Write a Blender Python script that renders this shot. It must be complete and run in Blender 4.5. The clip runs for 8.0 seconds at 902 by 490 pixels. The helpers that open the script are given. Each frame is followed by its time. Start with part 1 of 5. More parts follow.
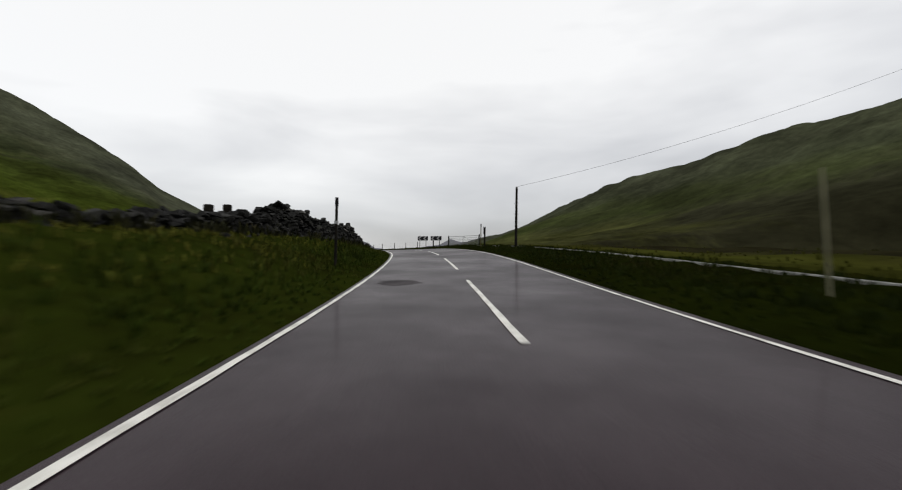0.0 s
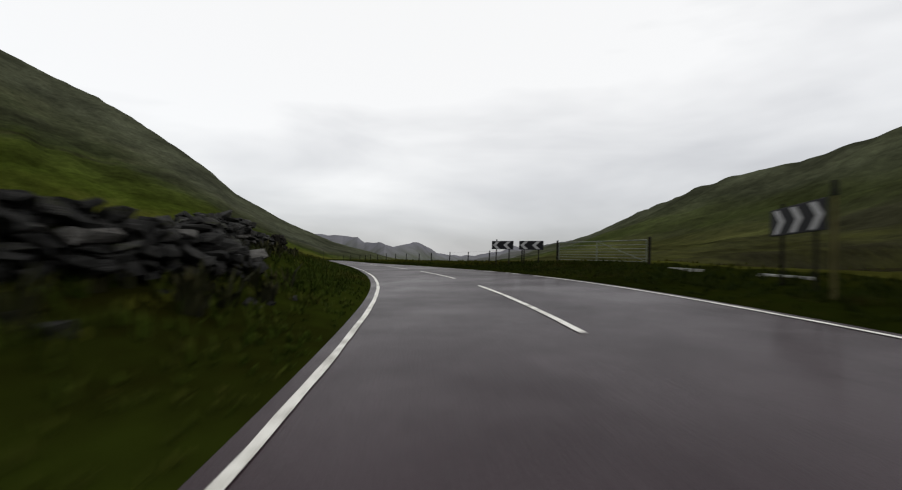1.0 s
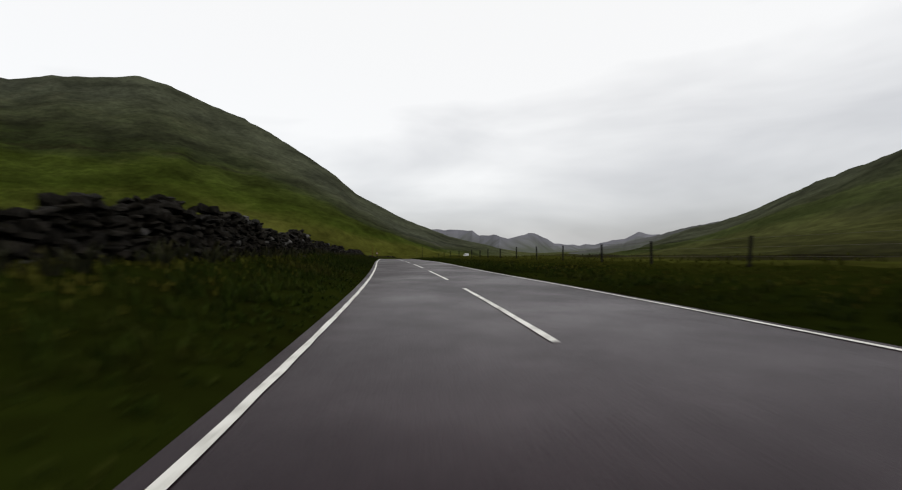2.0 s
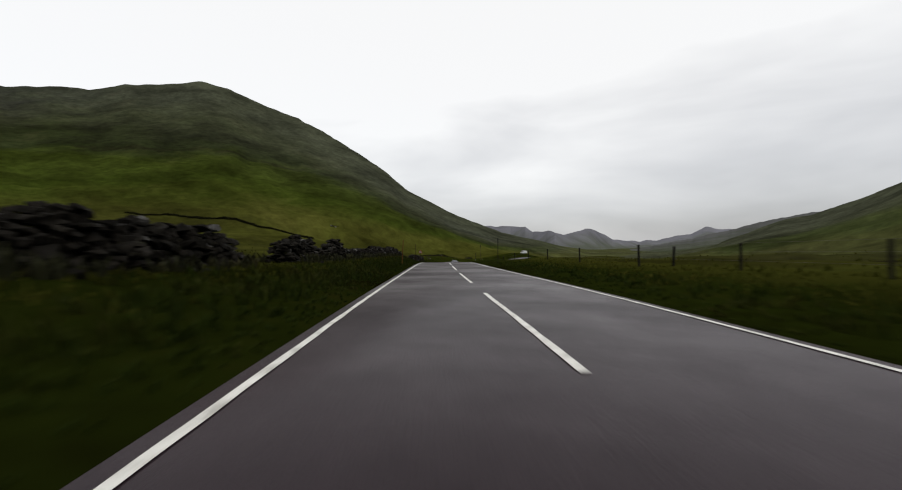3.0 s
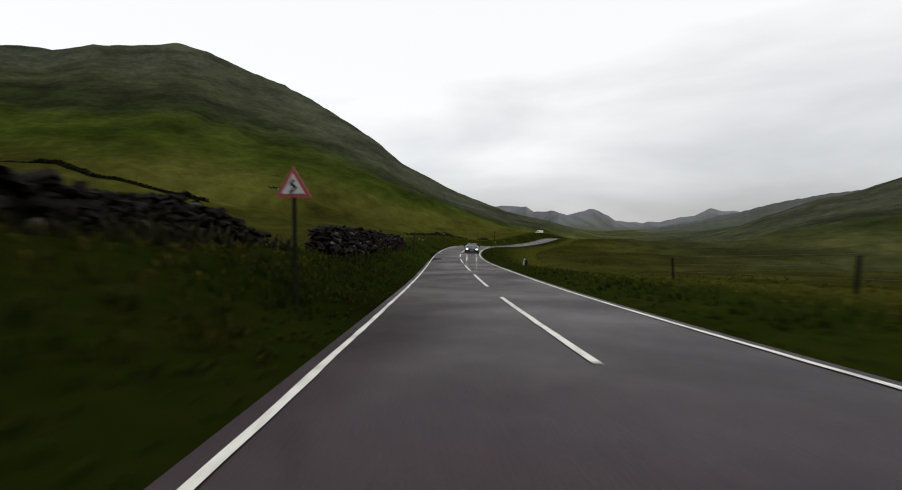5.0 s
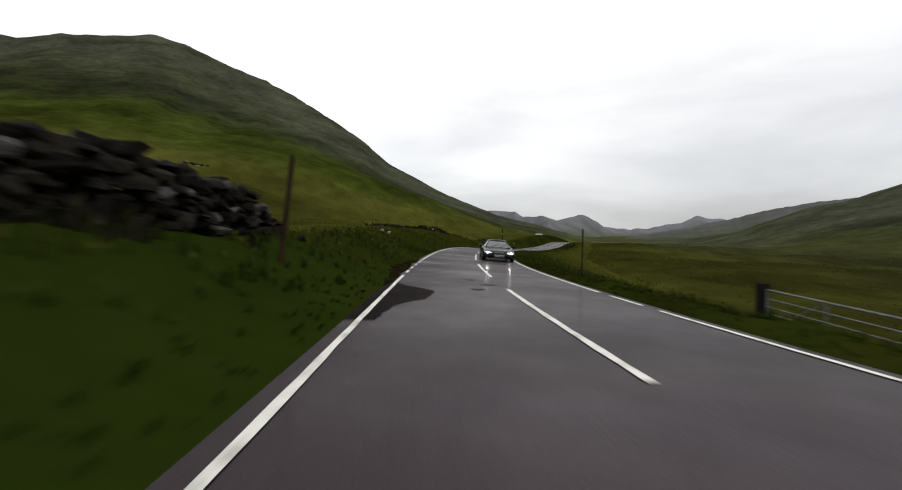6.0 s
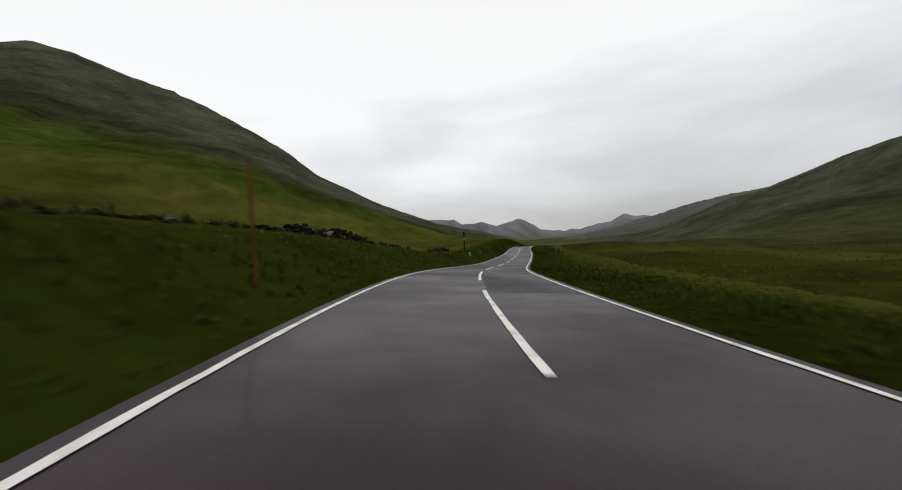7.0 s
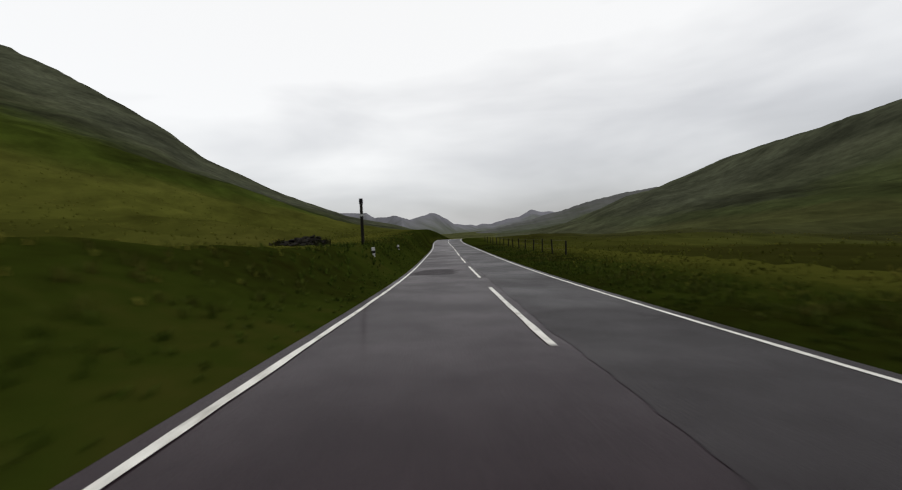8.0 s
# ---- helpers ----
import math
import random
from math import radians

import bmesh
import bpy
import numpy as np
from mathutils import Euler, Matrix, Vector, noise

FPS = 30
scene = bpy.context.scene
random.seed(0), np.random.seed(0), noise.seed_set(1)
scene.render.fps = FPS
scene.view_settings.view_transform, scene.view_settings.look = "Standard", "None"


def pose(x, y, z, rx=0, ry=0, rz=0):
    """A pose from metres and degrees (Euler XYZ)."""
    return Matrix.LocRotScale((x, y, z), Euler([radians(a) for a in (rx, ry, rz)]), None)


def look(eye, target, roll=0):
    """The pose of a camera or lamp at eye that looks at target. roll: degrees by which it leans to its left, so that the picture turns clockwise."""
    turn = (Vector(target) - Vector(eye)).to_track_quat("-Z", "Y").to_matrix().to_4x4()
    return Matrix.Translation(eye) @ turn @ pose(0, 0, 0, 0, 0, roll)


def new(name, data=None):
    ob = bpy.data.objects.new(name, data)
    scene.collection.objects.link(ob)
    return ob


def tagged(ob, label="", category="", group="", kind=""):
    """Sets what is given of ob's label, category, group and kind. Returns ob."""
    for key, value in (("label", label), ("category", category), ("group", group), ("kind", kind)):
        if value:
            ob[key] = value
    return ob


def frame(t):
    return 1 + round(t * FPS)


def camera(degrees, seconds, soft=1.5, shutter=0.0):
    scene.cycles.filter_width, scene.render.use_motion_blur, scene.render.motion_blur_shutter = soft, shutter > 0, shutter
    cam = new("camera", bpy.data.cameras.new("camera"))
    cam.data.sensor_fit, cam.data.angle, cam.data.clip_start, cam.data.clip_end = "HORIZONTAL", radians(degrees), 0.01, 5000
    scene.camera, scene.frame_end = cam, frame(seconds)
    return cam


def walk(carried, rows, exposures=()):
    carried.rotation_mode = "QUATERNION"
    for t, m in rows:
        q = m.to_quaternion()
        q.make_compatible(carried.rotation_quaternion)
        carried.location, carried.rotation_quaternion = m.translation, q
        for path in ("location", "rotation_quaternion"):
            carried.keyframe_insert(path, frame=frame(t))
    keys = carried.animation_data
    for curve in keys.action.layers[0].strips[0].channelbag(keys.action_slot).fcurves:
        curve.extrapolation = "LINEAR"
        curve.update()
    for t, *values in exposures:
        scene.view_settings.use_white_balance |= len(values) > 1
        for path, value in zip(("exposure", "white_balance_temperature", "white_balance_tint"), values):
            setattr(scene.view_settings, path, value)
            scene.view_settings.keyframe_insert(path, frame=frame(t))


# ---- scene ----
cam = camera(92.90, 8.0, soft=1.1, shutter=0.17)


def aim(x, y, z, yaw, pitch, lean):
    return pose(x, y, z, 90 + pitch, 0, yaw) @ pose(0, 0, 0, 0, 0, lean)


PATH = [
    (0, -0.99, 0.55, 1.04, -2.38, 1.20, 1.08),
    (0.5, -1.25, 15.35, 1.51, 0.45, 2.72, 2.16),
    (1, -2.93, 30.42, 2.08, 5.94, 1.77, 2.27),
    (1.5, -6.44, 45.27, 2.30, 13.33, 0.65, 1.43),
    (2, -11.77, 59.39, 2.32, 21.13, 0.37, 0.16),
    (2.2, -14.44, 64.95, 2.30, 23.50, 0.28, 0.16),
    (2.6, -20.39, 76.10, 2.22, 26.57, 0.11, -0.01),
    (3, -26.77, 87.13, 2.14, 27.96, -0.03, -0.14),
    (3.3, -31.55, 95.20, 2.02, 28.21, -0.24, -0.13),
    (3.5, -34.64, 100.44, 1.90, 28.20, -0.17, -0.26),
    (4, -42.06, 113.18, 1.66, 27.70, -0.23, 0.44),
    (4.5, -49.54, 126.25, 1.31, 27.28, -1.08, 0.93),
    (4.7, -52.54, 131.60, 1.04, 27.47, -1.77, 0.48),
    (5.1, -58.71, 142.40, 0.12, 27.64, -2.75, 0.36),
    (5.4, -63.35, 150.62, -0.57, 27.10, -2.32, 1.00),
    (5.8, -69.42, 161.72, -1.25, 26.45, -2.08, 1.31),
    (6, -72.41, 167.30, -1.53, 25.95, -1.99, 0.98),
    (6.5, -79.42, 181.32, -1.95, 23.76, -1.03, -1.45),
    (7, -84.96, 195.27, -2.15, 18.03, -0.70, -2.83),
    (7.5, -89.39, 209.60, -2.44, 11.77, -1.72, -3.15),
    (8, -92.52, 223.89, -3.10, 6.49, -1.99, -2.54),
]
walk(cam, [(t, aim(*q)) for t, *q in PATH], [(0.0, 0.0), (4.7, 0.0), (5.7, 0.2), (6.2, 0.2), (6.7, 0.0), (8.0, 0.0)])

# the road: bend (1/m), rise, side tilt and widening at even steps along it, and its half widths
KNOT_FROM, KNOT_GAP = -21.60, 10.80
BEND = [-0.00271, -0.00138, 0.00019, 0.00244, 0.00518, 0.01054, 0.01365, 0.00881, 0.00445, 0.00271, 0.0014, -0.00004, -0.00095, -0.00056, -0.00095, 0.00057, -0.0001, -0.00144, -0.00015, 0.00009, -0.00298, -0.00524, -0.00744, -0.00779, -0.00916, -0.00207, 0.00063, 0.00023, -0.00052, 0.00048, 0.00164, -0.00009, -0.00253, -0.00361, -0.00335, -0.00256, -0.00168, -0.00095, -0.00042, -0.00008, 0.00012, 0.00023, 0.00032]
RISE = [-0.018, -0.0025, 0.0155, 0.0406, 0.0442, 0.0281, 0.004, -0.0043, -0.0057, -0.0092, -0.0053, -0.0113, -0.0191, -0.0152, -0.0196, -0.0408, -0.0775, -0.0722, -0.0534, -0.0452, -0.0276, -0.0172, -0.0089, -0.0236, -0.0468, -0.0465, -0.0338, -0.0202, -0.015, -0.0111, -0.0057, 0.001, 0.0076, 0.01, -0.005, -0.03, -0.055, -0.055, -0.055, -0.055, -0.055, -0.055, -0.055]
TILT = [0.0062, 0.0129, 0.0477, 0.0586, 0.0173, -0.006, 0.0042, 0.0055, 0.0028, 0.0131, -0.0196, -0.0648, -0.0534, -0.0139, -0.0016, 0.0029, -0.0007, -0.0015, -0.0005, -0.0002, -0.0001, 0]
WIDE = [0.02, 0.01, 0.37, 0.61, 0.58, 0.19, 0.16, -0.32, -0.44, -0.33, -0.33, -0.18, -0.26, -0.2, -0.02, -0.02, -0.04, 0.01, 0, 0, 0, 0]
HALF_LEFT, HALF_RIGHT = 2.72, 2.54
MARK_FROM, MARK_LONG, MARK_GAP = -56.20, 6.80, 10.21
HUB_S = 120


BANK = [(-60, 1.0), (11, 1.15), (28, 0.9), (48, 0.9), (51, 0.3), (58.5, 0.3), (61, 0.76), (71, 0.72), (95, 0.62), (106, 0.46), (119, 0.42), (130, 0.42), (141, 0.55), (146, 0.68), (152, 1.05), (160, 1.3), (168, 1.25), (178, 1.0), (188, 0.98), (196, 1.0), (206, 1.2), (215, 1.5), (232, 1.6), (245, 1.45), (258, 1.1), (275, 1.3), (290, 1.8), (305, 2.2), (345, 2.5), (370, 1.9), (400, 0.8), (560, 0.8)]
SIDE = [(-60, 0.12), (30, 0.16), (42, 0.42), (52, 0.75), (66, 0.6), (95, 0.35), (120, 0.3), (160, 0.3), (184, -0.6), (203, -1.75), (228, -0.7), (262, 0.1), (290, 0.0), (560, 0.0)]


def BANK_UP(s):
    return np.interp(s, *np.array(BANK).T)


def SIDE_UP(s):
    return np.interp(s, *np.array(SIDE).T)


WIRE_S, WIRE_D, WIRE_UP = 27.2, 34.6, 14.2
CAR_S, CAR_D, CAR_TURN = 209.5, 1.27, 2.0
# crest lines of the hills, seen from the hub: azimuth (to the left) and elevation in degrees
LEFT_HILL = [(14, 0.2), (18, 1.0), (21, 1.7), (24, 2.92), (27, 3.93), (31, 5.98), (34, 7.62), (37, 9.98), (39, 11.28), (41, 12.56), (43, 13.61), (45.5, 14.74), (48, 16.0), (50, 16.42), (52, 17.04), (54, 17.75), (56, 18.5), (57.5, 18.6), (59, 18.65), (61, 18.1), (63, 17.5), (66, 17.0), (69, 15.85), (72, 15.5), (75, 14.6), (80, 14.4), (88, 13.8), (105, 12.5)]
LEFT_AWAY = [(14, 760), (22, 750), (30, 700), (38, 760), (46, 960), (54, 1120), (62, 1080), (70, 1150), (80, 1200), (105, 1200)]
RIGHT_HILL = [(-85, 13), (-75, 14.93), (-70, 15.85), (-66, 15.9), (-63, 15.76), (-60, 15.27), (-57.5, 14.9), (-55, 15.2), (-52, 14.5), (-49.5, 13.9), (-46, 12.6), (-43, 12.25), (-40, 12.05), (-36, 11.15), (-33, 10.17), (-30, 9.0), (-28, 8.44), (-25, 7.36), (-20.5, 5.97), (-17, 4.4), (-13.5, 3.05), (-11, 2.6), (-8, 1.3), (-5, 0.2)]
RIGHT_AWAY = [(-85, 430), (-65, 425), (-45, 420), (-35, 445), (-28, 440), (-22, 620), (-16, 860), (-8, 690)]
REAR_HILL_A = [(112, 11), (140, 9), (168, 3)]
REAR_HILL_B = [(-168, 3), (-130, 9), (-95, 12)]
LEFT_LINES = [(-58, 51.5), (52.3, 53.0), (53.8, 54.6), (55.4, 56.2), (57.0, 198.4), (199.3, 200.2), (201.0, 201.9), (202.7, 203.6), (204.4, 205.3), (206.0, 556)]
RIGHT_LINES = [(-58, 46.4), (47.7, 49.2), (50.5, 52.0), (53.4, 188.2), (188.9, 192.8), (193.5, 195.0), (195.7, 556)]

# heather and bracken: a dark gully across the left hill (plan places) and the moor to the right of the first bend
GULLY = [(-560, 300), (-470, 352), (-420, 399), (-377, 439), (-330, 450), (-285, 462)]
# mud washed from the gateway over the near lane (s, from, to) and damp stains (s, s, d, d)
MUD_FAN = [(191.3, -2.95, -2.62), (192.4, -2.95, -2.3), (193.2, -2.95, -2.0), (194.2, -2.95, -1.8), (195.0, -2.95, -1.85), (195.6, -2.95, -2.4), (196.4, -2.95, -2.7)]
STAINS = [(10.9, 12.3, -2.3, -1.3), (195.2, 195.7, -0.9, -0.55), (196.4, 196.8, -0.6, -0.1), (197.6, 198.0, -1.0, -0.6), (262.4, 266.0, -2.6, -0.6)]

# ---- world and light: a closed, bright overcast sky ----
world = bpy.data.worlds.new("overcast")
scene.world = world
world.use_nodes = True
wn, wl = world.node_tree.nodes, world.node_tree.links
wn.clear()
w_out = wn.new("ShaderNodeOutputWorld")
w_bg = wn.new("ShaderNodeBackground")
w_sky = wn.new("ShaderNodeTexSky")
w_sky.sky_type, w_sky.sun_disc = "NISHITA", False
w_sky.sun_elevation, w_sky.sun_rotation = radians(38), radians(103)
w_tc = wn.new("ShaderNodeTexCoord")
w_map = wn.new("ShaderNodeMapping")
w_map.inputs["Scale"].default_value = (1.0, 1.0, 3.6)
w_n1 = wn.new("ShaderNodeTexNoise")
w_n1.inputs["Scale"].default_value, w_n1.inputs["Detail"].default_value = 1.9, 4.0
w_n1.inputs["Roughness"].default_value, w_n1.inputs["Distortion"].default_value = 0.5, 0.25
w_sep = wn.new("ShaderNodeSeparateXYZ")
w_el = wn.new("ShaderNodeMapRange")
w_el.inputs["From Min"].default_value, w_el.inputs["From Max"].default_value = -0.02, 0.42
w_el.inputs["To Min"].default_value, w_el.inputs["To Max"].default_value = -0.02, 0.62
w_add = wn.new("ShaderNodeMath")
w_add.operation = "MULTIPLY_ADD"
w_add.inputs[1].default_value = 0.80
w_side = wn.new("ShaderNodeVectorMath")
w_side.operation = "DOT_PRODUCT"
w_side.inputs[1].default_value = (-0.94, -0.34, 0.0)
w_sum = wn.new("ShaderNodeMath")
w_sum.operation = "MULTIPLY_ADD"
w_sum.inputs[1].default_value = 0.20
w_ramp = wn.new("ShaderNodeValToRGB")
w_ramp.color_ramp.elements[0].position, w_ramp.color_ramp.elements[0].color = 0.22, (0.385, 0.387, 0.40, 1)
w_ramp.color_ramp.elements[1].position, w_ramp.color_ramp.elements[1].color = 0.86, (1.0, 0.995, 0.985, 1)
w_e = w_ramp.color_ramp.elements.new(0.55)
w_e.color = (0.68, 0.68, 0.69, 1)
w_mix = wn.new("ShaderNodeMix")
w_mix.data_type = "RGBA"
w_mix.inputs["Factor"].default_value = 0.985
wl.new(w_tc.outputs["Generated"], w_map.inputs["Vector"])
wl.new(w_map.outputs["Vector"], w_n1.inputs["Vector"])
wl.new(w_tc.outputs["Generated"], w_sep.inputs["Vector"])
wl.new(w_sep.outputs["Z"], w_el.inputs["Value"])
wl.new(w_n1.outputs["Fac"], w_add.inputs[0])
wl.new(w_el.outputs["Result"], w_add.inputs[2])
wl.new(w_tc.outputs["Generated"], w_side.inputs[0])
wl.new(w_side.outputs["Value"], w_sum.inputs[0])
wl.new(w_add.outputs["Value"], w_sum.inputs[2])
wl.new(w_sum.outputs["Value"], w_ramp.inputs["Fac"])
wl.new(w_sky.outputs["Color"], w_mix.inputs["A"])
wl.new(w_ramp.outputs["Color"], w_mix.inputs["B"])
wl.new(w_mix.outputs["Result"], w_bg.inputs["Color"])
w_bg.inputs["Strength"].default_value = 0.93
wl.new(w_bg.outputs["Background"], w_out.inputs["Surface"])

sun = new("sun", bpy.data.lights.new("sun", "SUN"))
sun.data.energy, sun.data.angle, sun.data.color = 0.6, radians(20), (1.0, 0.97, 0.93)
sun.matrix_world = look((260, -60, 210), (0, 0, 0))


# ---- materials ----
def shade(name, stops, scale=1.0, rough=0.9, bump=0.0, bump_scale=None, fine=None, stretch=(1, 1, 1), metal=0.0, detail=6.0, spec=0.3, vary=0.0, rough_to=None):
    """A surface whose colour runs through stops by noise at two sizes, with fine relief."""
    m = bpy.data.materials.new(name)
    m.use_nodes = True
    n, l = m.node_tree.nodes, m.node_tree.links
    b = n["Principled BSDF"]
    tc, mp = n.new("ShaderNodeTexCoord"), n.new("ShaderNodeMapping")
    mp.inputs["Scale"].default_value = stretch
    l.new(tc.outputs["Object"], mp.inputs["Vector"])
    n1, n2 = n.new("ShaderNodeTexNoise"), n.new("ShaderNodeTexNoise")
    n1.inputs["Scale"].default_value, n1.inputs["Detail"].default_value = scale, detail
    n1.inputs["Roughness"].default_value = 0.6
    n2.inputs["Scale"].default_value, n2.inputs["Detail"].default_value = fine or scale * 9, 4.0
    for q in (n1, n2):
        l.new(mp.outputs["Vector"], q.inputs["Vector"])
    mix = n.new("ShaderNodeMath")
    mix.operation = "MULTIPLY_ADD"
    mix.inputs[1].default_value = 0.35
    sub = n.new("ShaderNodeMath")
    sub.operation = "SUBTRACT"
    sub.inputs[1].default_value = 0.5
    l.new(n2.outputs["Fac"], sub.inputs[0])
    l.new(sub.outputs["Value"], mix.inputs[0])
    l.new(n1.outputs["Fac"], mix.inputs[2])
    ramp = n.new("ShaderNodeValToRGB")
    e = ramp.color_ramp.elements
    while len(e) < len(stops):
        e.new(0.5)
    for i, (p, c) in enumerate(stops):
        e[i].position, e[i].color = p, (*c, 1)
    last = mix.outputs["Value"]
    if vary:
        oi, ad = n.new("ShaderNodeObjectInfo"), n.new("ShaderNodeMath")
        ad.operation = "MULTIPLY_ADD"
        ad.inputs[1].default_value = vary
        l.new(oi.outputs["Random"], ad.inputs[0])
        l.new(last, ad.inputs[2])
        off = n.new("ShaderNodeMath")
        off.operation = "SUBTRACT"
        off.inputs[1].default_value = vary / 2
        l.new(ad.outputs["Value"], off.inputs[0])
        last = off.outputs["Value"]
    l.new(last, ramp.inputs["Fac"])
    l.new(ramp.outputs["Color"], b.inputs["Base Color"])
    b.inputs["Roughness"].default_value, b.inputs["Metallic"].default_value = rough, metal
    b.inputs["Specular IOR Level"].default_value = spec
    if rough_to is not None:
        rr = n.new("ShaderNodeMapRange")
        rr.inputs["From Min"].default_value, rr.inputs["From Max"].default_value = 0.35, 0.65
        rr.inputs["To Min"].default_value, rr.inputs["To Max"].default_value = rough, rough_to
        l.new(n1.outputs["Fac"], rr.inputs["Value"])
        l.new(rr.outputs["Result"], b.inputs["Roughness"])
    if bump:
        n3, bp = n.new("ShaderNodeTexNoise"), n.new("ShaderNodeBump")
        n3.inputs["Scale"].default_value, n3.inputs["Detail"].default_value = bump_scale or scale * 12, 5.0
        l.new(mp.outputs["Vector"], n3.inputs["Vector"])
        l.new(n3.outputs["Fac"], bp.inputs["Height"])
        bp.inputs["Strength"].default_value, bp.inputs["Distance"].default_value = bump, 0.05
        l.new(bp.outputs["Normal"], b.inputs["Normal"])
    return m


def plain(name, color, rough=0.5, metal=0.0, spec=0.5):
    m = shade(name, [(0.3, tuple(c * 0.82 for c in color)), (0.7, color)], 6.0, rough, 0.08, 60.0, metal=metal, spec=spec)
    return m


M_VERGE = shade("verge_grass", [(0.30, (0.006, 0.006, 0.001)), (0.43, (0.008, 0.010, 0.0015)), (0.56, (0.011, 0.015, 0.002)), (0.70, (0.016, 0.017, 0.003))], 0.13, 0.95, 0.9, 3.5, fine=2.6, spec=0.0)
M_BLADE = shade("grass_blades", [(0.30, (0.010, 0.014, 0.002)), (0.50, (0.017, 0.026, 0.003)), (0.68, (0.031, 0.030, 0.006))], 0.22, 0.9, fine=4.0, spec=0.03)
M_RUSH = shade("rushes", [(0.30, (0.034, 0.036, 0.006)), (0.50, (0.048, 0.052, 0.009)), (0.68, (0.068, 0.060, 0.012))], 0.1, 0.9, fine=3.0, spec=0.0)
M_MOOR = shade("moor", [(0.30, (0.010, 0.012, 0.003)), (0.42, (0.022, 0.026, 0.004)), (0.55, (0.030, 0.044, 0.004)), (0.70, (0.052, 0.050, 0.011))], 0.022, 0.95, 0.8, 0.9, fine=0.15, spec=0.0, detail=6)
# zones of growth up the hillsides: rough pasture, green slope, heather, stony top greyed for haze
mn, ml = M_MOOR.node_tree.nodes, M_MOOR.node_tree.links
moor_b = mn["Principled BSDF"]
m_col = moor_b.inputs["Base Color"].links[0].from_socket
m_at = mn.new("ShaderNodeAttribute")
m_at.attribute_name = "zone"
m_tc, m_mp = mn.new("ShaderNodeTexCoord"), mn.new("ShaderNodeMapping")
m_mp.inputs["Scale"].default_value = (1.0, 1.0, 2.2)
m_no = mn.new("ShaderNodeTexNoise")
m_no.inputs["Scale"].default_value, m_no.inputs["Detail"].default_value, m_no.inputs["Roughness"].default_value = 0.016, 7.0, 0.58
m_lay = mn.new("ShaderNodeAttribute")
m_lay.attribute_name = "lay"
for q in mn:
    if q.bl_idname == "ShaderNodeMapping" and q != m_mp:
        ml.new(m_lay.outputs["Vector"], q.inputs["Vector"])
m_ad, m_sb = mn.new("ShaderNodeMath"), mn.new("ShaderNodeMath")
m_ad.operation, m_sb.operation = "MULTIPLY_ADD", "SUBTRACT"
m_ad.inputs[1].default_value, m_sb.inputs[1].default_value = 0.36, 0.18
m_rp = mn.new("ShaderNodeValToRGB")
me = m_rp.color_ramp.elements
while len(me) < 9:
    me.new(0.5)
for q, (p0, c0) in zip(me, [(0.02, (0.028, 0.027, 0.006)), (0.14, (0.039, 0.038, 0.008)), (0.32, (0.041, 0.041, 0.009)), (0.45, (0.027, 0.037, 0.006)), (0.62, (0.029, 0.038, 0.007)), (0.69, (0.015, 0.018, 0.009)), (0.75, (0.018, 0.020, 0.011)), (0.83, (0.031, 0.033, 0.020)), (0.98, (0.037, 0.038, 0.034))]):
    q.position, q.color = p0, (*c0, 1)
m_mx = mn.new("ShaderNodeMix")
m_mx.data_type = "RGBA"
m_mx.inputs["Factor"].default_value = 0.78
ml.new(m_lay.outputs["Vector"], m_mp.inputs["Vector"])
ml.new(m_mp.outputs["Vector"], m_no.inputs["Vector"])
ml.new(m_no.outputs["Fac"], m_ad.inputs[0])
ml.new(m_at.outputs["Fac"], m_ad.inputs[2])
ml.new(m_ad.outputs["Value"], m_sb.inputs[0])
ml.new(m_sb.outputs["Value"], m_rp.inputs["Fac"])
ml.new(m_col, m_mx.inputs["A"])
ml.new(m_rp.outputs["Color"], m_mx.inputs["B"])
# heather where it grows, and darker colour on the right hill and the left hill's foot
m_ha, m_hn, m_hr = mn.new("ShaderNodeAttribute"), mn.new("ShaderNodeTexNoise"), mn.new("ShaderNodeMapRange")
m_ha.attribute_name = "heath_dark"
m_hn.inputs["Scale"].default_value, m_hn.inputs["Detail"].default_value, m_hn.inputs["Roughness"].default_value = 0.06, 9.0, 0.65
m_hs = mn.new("ShaderNodeMath")
m_hs.operation = "ADD"
ml.new(m_lay.outputs["Vector"], m_hn.inputs["Vector"])
ml.new(m_ha.outputs["Fac"], m_hs.inputs[0])
ml.new(m_hn.outputs["Fac"], m_hs.inputs[1])
ml.new(m_hs.outputs["Value"], m_hr.inputs["Value"])
m_hr.inputs["From Min"].default_value, m_hr.inputs["From Max"].default_value = 0.80, 1.15
m_hm = mn.new("ShaderNodeMix")
m_hm.data_type = "RGBA"
m_hm.inputs["B"].default_value = (0.014, 0.013, 0.006, 1)
ml.new(m_hr.outputs["Result"], m_hm.inputs["Factor"])
ml.new(m_mx.outputs["Result"], m_hm.inputs["A"])
